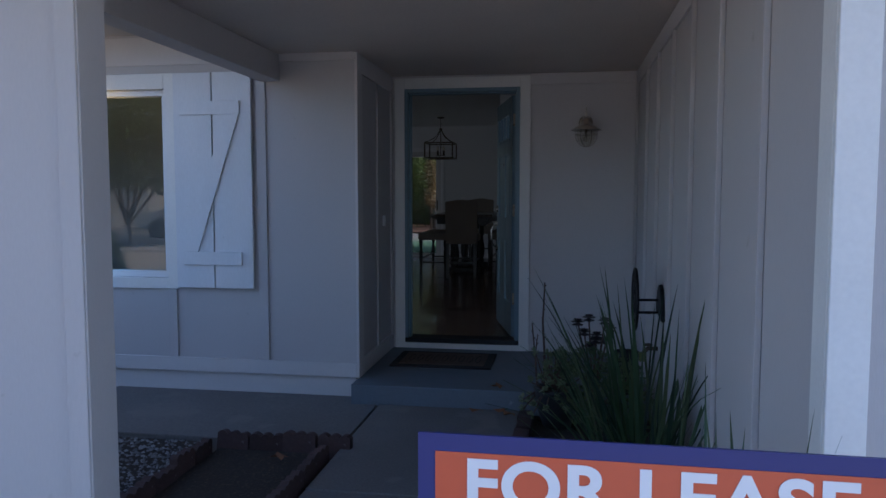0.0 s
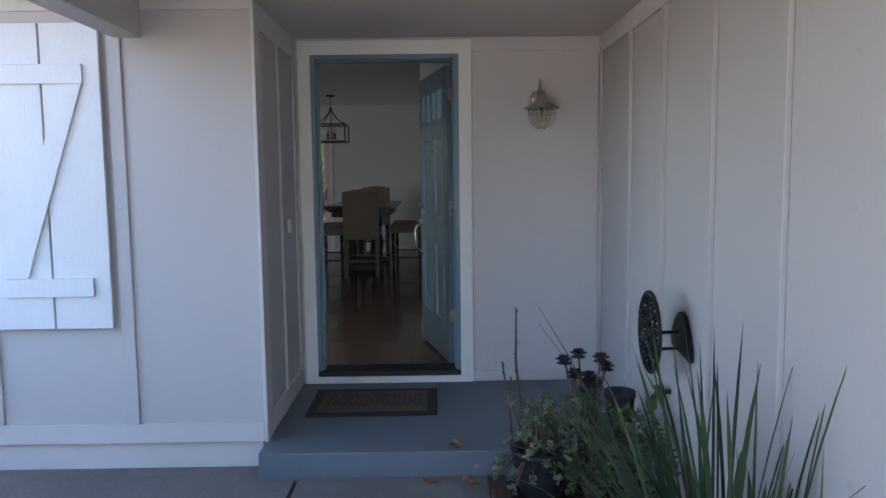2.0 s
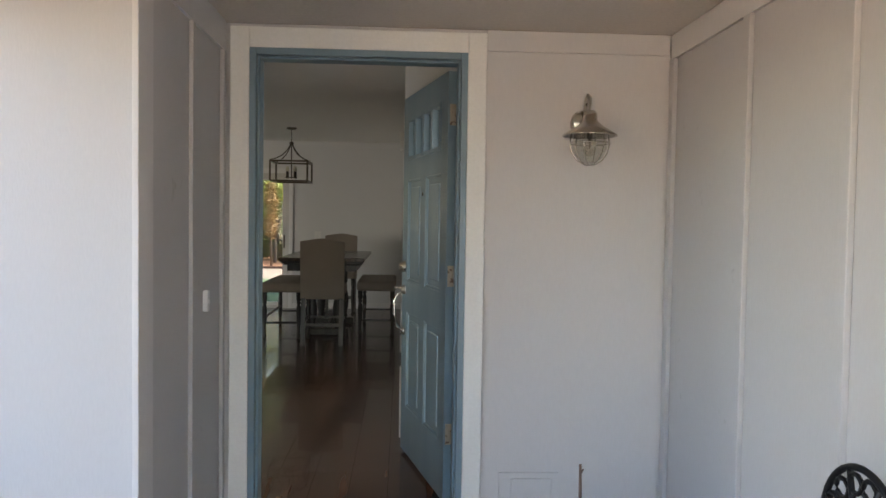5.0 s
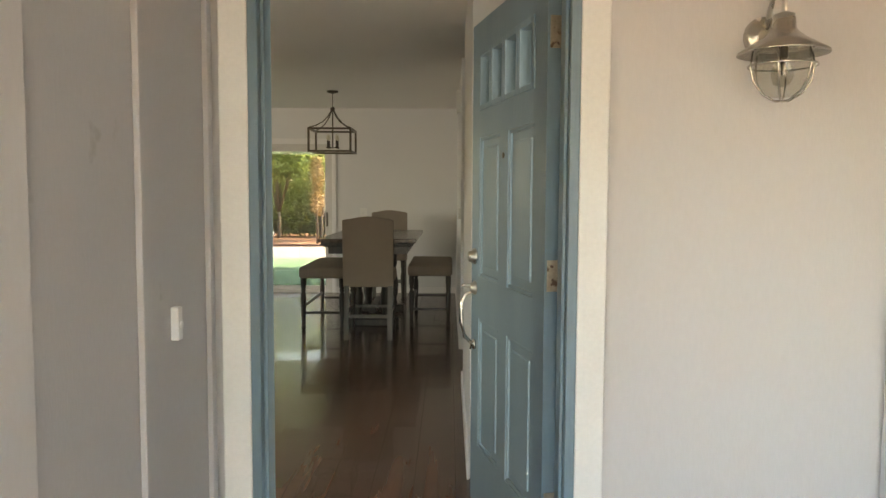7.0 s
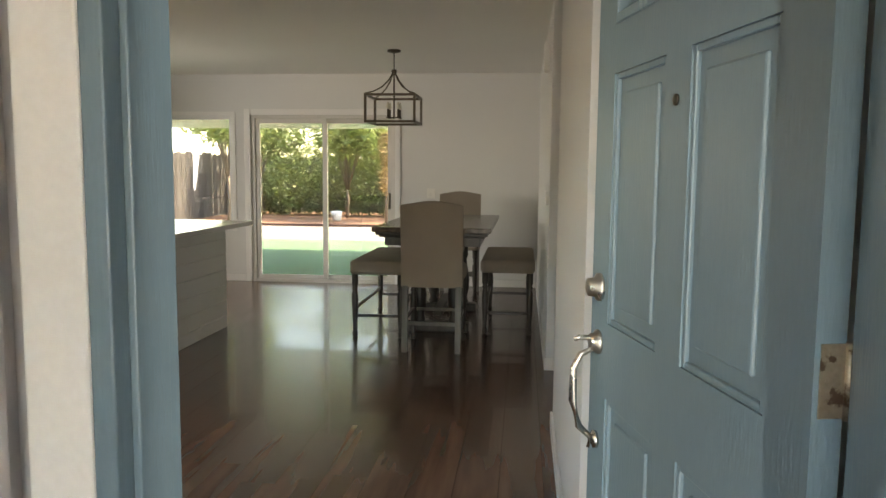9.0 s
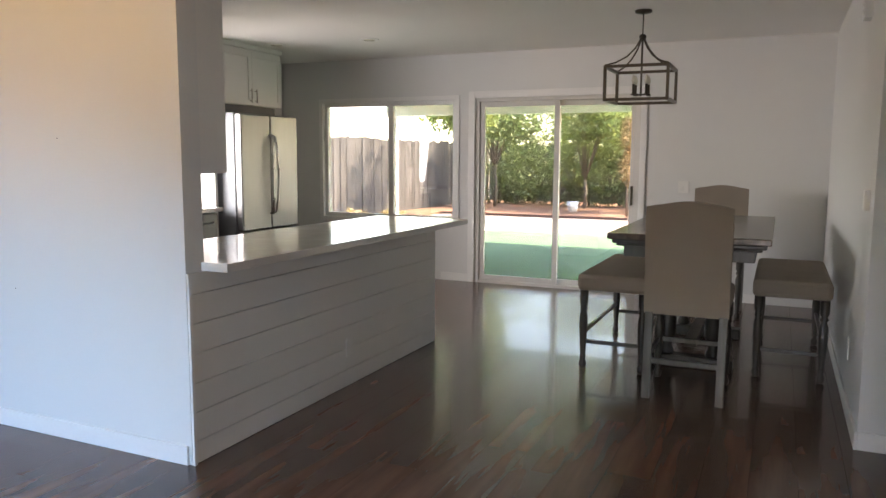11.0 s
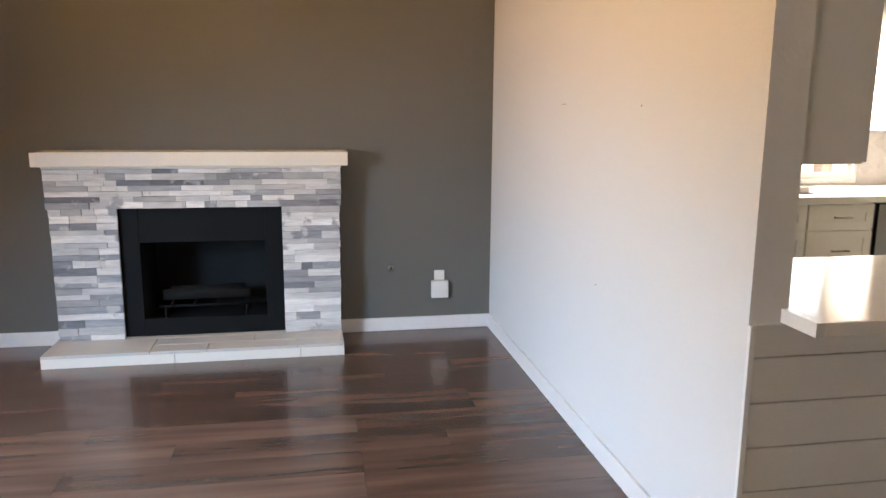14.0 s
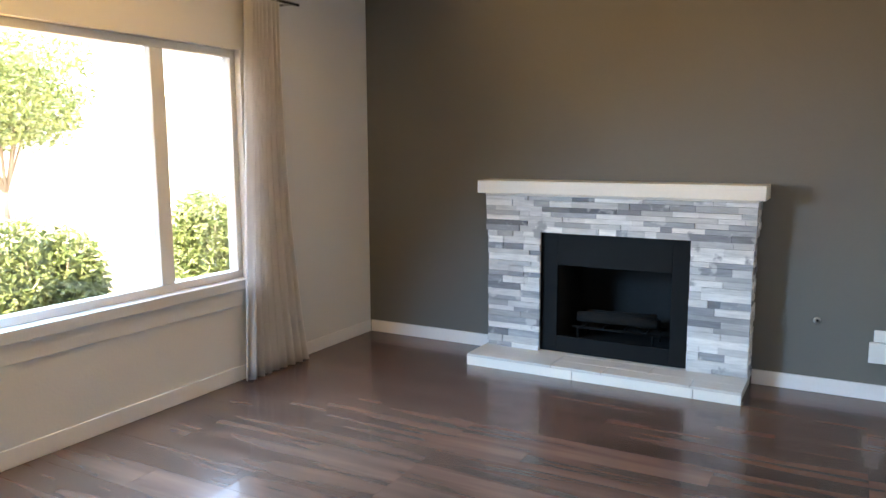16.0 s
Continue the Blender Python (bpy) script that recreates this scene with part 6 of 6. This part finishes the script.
tree("garden_tree", -9.0, 28.9, -0.1, 4.3, 1.5, (1.9, 1.9, 1.5), LEAF_GREEN, 4200, 0.16, "small garden tree with a slim trunk", 31)
tree("garden_tree", -6.2, 29.2, -0.1, 4.6, 1.0, (2.1, 1.8, 1.9), LEAF_YELLOW, 5200, 0.16, "broad-leaved garden tree in the bed", 33)
tree("garden_tree", -4.6, 28.2, -0.1, 4.2, 0.9, (1.8, 1.8, 1.8), LEAF_YELLOW, 4800, 0.15, "multi-stemmed garden tree by the hedge", 35)
tree("garden_tree", -8.2, 24.3, -0.1, 4.0, 1.5, (1.9, 2.0, 1.5), LEAF_YELLOW, 3600, 0.16, "garden tree near the fence", 37)
tree("garden_tree", -2.0, 29.5, -0.1, 4.4, 1.2, (1.8, 1.8, 1.8), LEAF_GREEN, 4200, 0.16, "leafy garden tree at the back", 39)
hedge = thing("hedge", (-6.0, 30.5, -0.1), "dense broad-leaved hedge along the back fence", "hedge")
hr = random.Random(12)
clumps = [((-9.5 + 0.62 * k, 30.6 + hr.uniform(-0.4, 0.4), 0.9 + hr.uniform(-0.3, 0.9)), (0.8, 0.7, 0.9)) for k in range(20)] + [((-9.5 + 0.8 * k, 30.9, 2.2 + hr.uniform(-0.3, 0.5)), (0.7, 0.6, 0.7)) for k in range(15)]
ob = leaf_cloud("foliage", clumps, 22000, 0.15, LEAF_GREEN, hedge, 41)
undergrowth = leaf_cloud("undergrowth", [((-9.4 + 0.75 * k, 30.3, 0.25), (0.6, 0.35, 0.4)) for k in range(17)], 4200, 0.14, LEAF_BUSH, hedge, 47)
undergrowth["kind"] = "stuff"
ob["kind"] = "stuff"
bm = bmesh.new()
for k in range(20):
    x = -9.5 + 0.62 * k
    tube(bm, [(x, 30.6, -0.12), (x + 0.1, 30.55, 0.8), (x - 0.1, 30.6, 1.7)], [0.03, 0.02, 0.008], 5)
part("stems", bm, BARK, hedge)
t = thing("orange_shrub", (-4.4, 26.4, -0.1), "tall rust-orange flowering shrub", "shrub")
leaf_cloud("leaves", [((-4.42, 26.4, 2.0), (0.18, 0.3, 0.5)), ((-4.42, 26.4, 1.2), (0.16, 0.3, 0.45))], 900, 0.12, LEAF_ORANGE, t, 43)
bm = bmesh.new()
tube(bm, [(-4.4, 26.4, -0.12), (-4.42, 26.4, 1.0), (-4.45, 26.4, 2.4)], [0.04, 0.03, 0.01], 7)
part("trunk", bm, BARK, t)
for x, y, s in ((-9.7, 21.6, 0.32), (-9.2, 22.4, 0.28), (-9.9, 19.2, 0.3)):
    t = thing("succulent_clump", (x, y, -0.1), "low straw-orange succulent clump by the fence", "plant", "succulent clumps")
    ob = leaf_cloud("leaves", [((x, y, 0.0), (s, s, s * 0.6))], 300, 0.15, LEAF_STRAW, t, int(x * -10), 0.4)
t = thing("garden_pot", (-6.15, 27.6, -0.1), "white round garden pot in the bed", "plant pot")
bm = bmesh.new()
lathe(bm, [(0.11, 0.0), (0.16, 0.22), (0.17, 0.29), (0.14, 0.29), (0.13, 0.24)], (-6.15, 27.6, -0.1), 20)
part("pot", bm, POT_WHITE, t)

structure("street", [(-60, -16, -0.33, 60, -9.5, -0.31)], ASPHALT, "grey asphalt street")
structure("front_pavement", [(-60, -9.3, -0.33, 60, -7.9, -0.255), (-60, -9.5, -0.34, 60, -9.3, -0.20)], DRIVE, "pale concrete footpath and kerb")
structure("driveway", [(-1.0, -7.9, -0.33, 6.4, 1.78, -0.25)], DRIVE, "pale concrete driveway")


def bush(x, y, r, h, seed, mat=LEAF_BUSH):
    t = thing("front_bush", (x, y, -0.24), "leafy green bush outside the living room window", "shrub", "front bushes")
    leaf_cloud("leaves", [((x, y, h * 0.42 - 0.24), (r, r, h * 0.46)), ((x + r * 0.3, y, h * 0.72 - 0.24), (r * 0.6, r * 0.6, h * 0.33)), ((x - r * 0.35, y + 0.1, h * 0.68 - 0.24), (r * 0.5, r * 0.5, h * 0.3))], 13000, 0.075, mat, t, seed, 0.3)
    bm = bmesh.new()
    for k in range(8):
        a = k * 0.8
        tube(bm, [(x, y, -0.26), (x + r * 0.4 * math.cos(a), y + r * 0.4 * math.sin(a), h * 0.4 - 0.24), (x + r * 0.7 * math.cos(a), y + r * 0.7 * math.sin(a), h * 0.8 - 0.24)], [0.015, 0.01, 0.004], 5)
    part("stems", bm, BARK, t)


strap_clump("green strap-leaved plant clump on the front lawn", -6.8, -3.0, -0.3, 0.55, 60, 0.8, 15, 0.8, 0.022)
bush(-3.2, 3.1, 0.62, 1.25, 51)
bush(-4.70, 3.4, 0.50, 1.12, 53)
bush(-6.5, 3.35, 0.50, 1.22, 55)
tree("street_tree", -11.9, -9.0, -0.3, 5.3, 0.75, (3.7, 3.5, 2.7), LEAF_BUSH, 19000, 0.14, "large street tree across the lawn", 61)
tree("street_tree", -15.5, -17.8, -0.3, 6.5, 2.2, (2.7, 2.7, 2.2), LEAF_GREEN, 4200, 0.25, "large street tree across the road", 63)
tree("street_tree", -10.6, -18.4, -0.3, 7.6, 2.0, (3.2, 2.8, 2.8), LEAF_GREEN, 5200, 0.25, "large street tree across the road", 67)
tree("street_tree", 3.0, -18.5, -0.3, 7.5, 2.2, (3.0, 2.7, 2.6), LEAF_GREEN, 4200, 0.25, "large street tree across the road", 65)


def far_house(x0, x1, y0, y1, label):
    t = thing("street_house", ((x0 + x1) / 2, (y0 + y1) / 2, -0.3), label, "house", "street houses")
    boxes("wall", [(x0, y0, -0.32, x1, y1, 2.7)], STUCCO_FAR, t, "cream stucco walls")
    bm = bmesh.new()
    ym = (y0 + y1) / 2
    plate(bm, [(y0 - 0.6, 2.65), (y1 + 0.6, 2.65), (ym, 4.3)], "x", x0 - 0.5, x1 - x0 + 1.0)
    part("roof", bm, ROOFING, t, "low shingled gable roof")
    n = int((x1 - x0) // 3.4)
    for k in range(n):
        wx = x0 + 1.2 + k * 3.4
        w = boxes("window", [(wx, y1 + 0.001, 0.7, wx + 1.6, y1 + 0.04, 2.1)], TRIM_WHITE, t, "white framed window")
        boxes("pane", [(wx + 0.08, y1 + 0.041, 0.78, wx + 0.77, y1 + 0.05, 2.02), (wx + 0.83, y1 + 0.041, 0.78, wx + 1.52, y1 + 0.05, 2.02)], FAR_GLASS, w)


far_house(-34, -19, -31, -22, "single-storey cream stucco house across the street")
far_house(-15, 0, -31, -22, "single-storey cream stucco house across the street")
far_house(4, 20, -31, -22, "single-storey cream stucco house across the street")


def car(x, y, label):
    t = thing("parked_car", (x, y, -0.3), label, "car")
    bm = bmesh.new()
    prof = [(-2.2, 0.32), (-2.25, 0.62), (-2.1, 0.85), (-1.2, 0.95), (-0.6, 1.38), (0.9, 1.42), (1.6, 1.0), (2.15, 0.9), (2.25, 0.55), (2.2, 0.32)]
    plate(bm, [(x + u, v - 0.31) for u, v in prof], "y", y - 0.86, 1.72)
    bmesh.ops.bevel(bm, geom=list(bm.edges), offset=0.06, segments=2, affect="EDGES")
    part("body", bm, CAR_PAINT, t, "silver body")
    bm = bmesh.new()
    plate(bm, [(x + u, v - 0.31) for u, v in ((-1.1, 0.98), (-0.55, 1.32), (0.85, 1.35), (1.45, 1.0))], "y", y + 0.865, 0.01)
    part("side_window", bm, DARK_GLASS, t)
    for u in (-1.4, 1.4):
        bm = bmesh.new()
        lathe(bm, [(0.2, -0.1), (0.33, -0.1), (0.33, 0.1), (0.2, 0.1)], (x + u, y + 0.80, 0.03), 20, "y")
        part("wheel", bm, TYRE, t)


car(-12.5, -14.8, "silver sedan parked at the far kerb")

# ---- pieces of the floor ----
rng = random.Random(1)
plank_mesh = {}


def plank(x, y0, y1, w, mx):
    key = round(y1 - y0, 2)
    if key not in plank_mesh:
        L = y1 - y0
        c = 0.0005
        v = [(c, c, 0), (w - c, c, 0), (w - c, L - c, 0), (c, L - c, 0), (0, 0, -0.0022), (w, 0, -0.0022), (w, L, -0.0022), (0, L, -0.0022), (0, 0, -0.011), (w, 0, -0.011), (w, L, -0.011), (0, L, -0.011)]
        f = [(0, 1, 2, 3), (0, 4, 5, 1), (1, 5, 6, 2), (2, 6, 7, 3), (3, 7, 4, 0), (4, 8, 9, 5), (5, 9, 10, 6), (6, 10, 11, 7), (7, 11, 8, 4)]
        me = bpy.data.meshes.new("plank")
        me.from_pydata(v, [], f)
        me.materials.append(FLOOR_WOOD)
        plank_mesh[key] = me
    ob = new("plank", plank_mesh[key])
    ob.parent = bpy.data.objects["floor"]
    ob.matrix_basis = Matrix.Translation((x, y0, 0))


PW = 0.197
x, k = -6.14, 0
while x < 2.0:
    lo = 5.35 if x < -1.45 else 6.48
    hi = BACK - 0.002
    if x > -0.4:
        lo, hi = (6.48 if x < -0.2 else 9.2), (10.65 if x > -0.42 else hi)
    if x < -3.9:
        segs = [(lo, 9.14), (9.28, hi)]
    elif -3.75 < x < -3.3:
        segs = [(lo, 9.14), (9.28, hi)]
    else:
        segs = [(lo, hi)]
    for a, b in segs:
        y = a
        first = rng.choice((0.4, 0.6, 0.8, 1.0))
        while y < b - 0.02:
            L = first if y == a else 1.2
            L = min(L, b - y)
            plank(x, y, y + L, PW - 0.0005, k)
            y += L
    x += PW
    k += 1
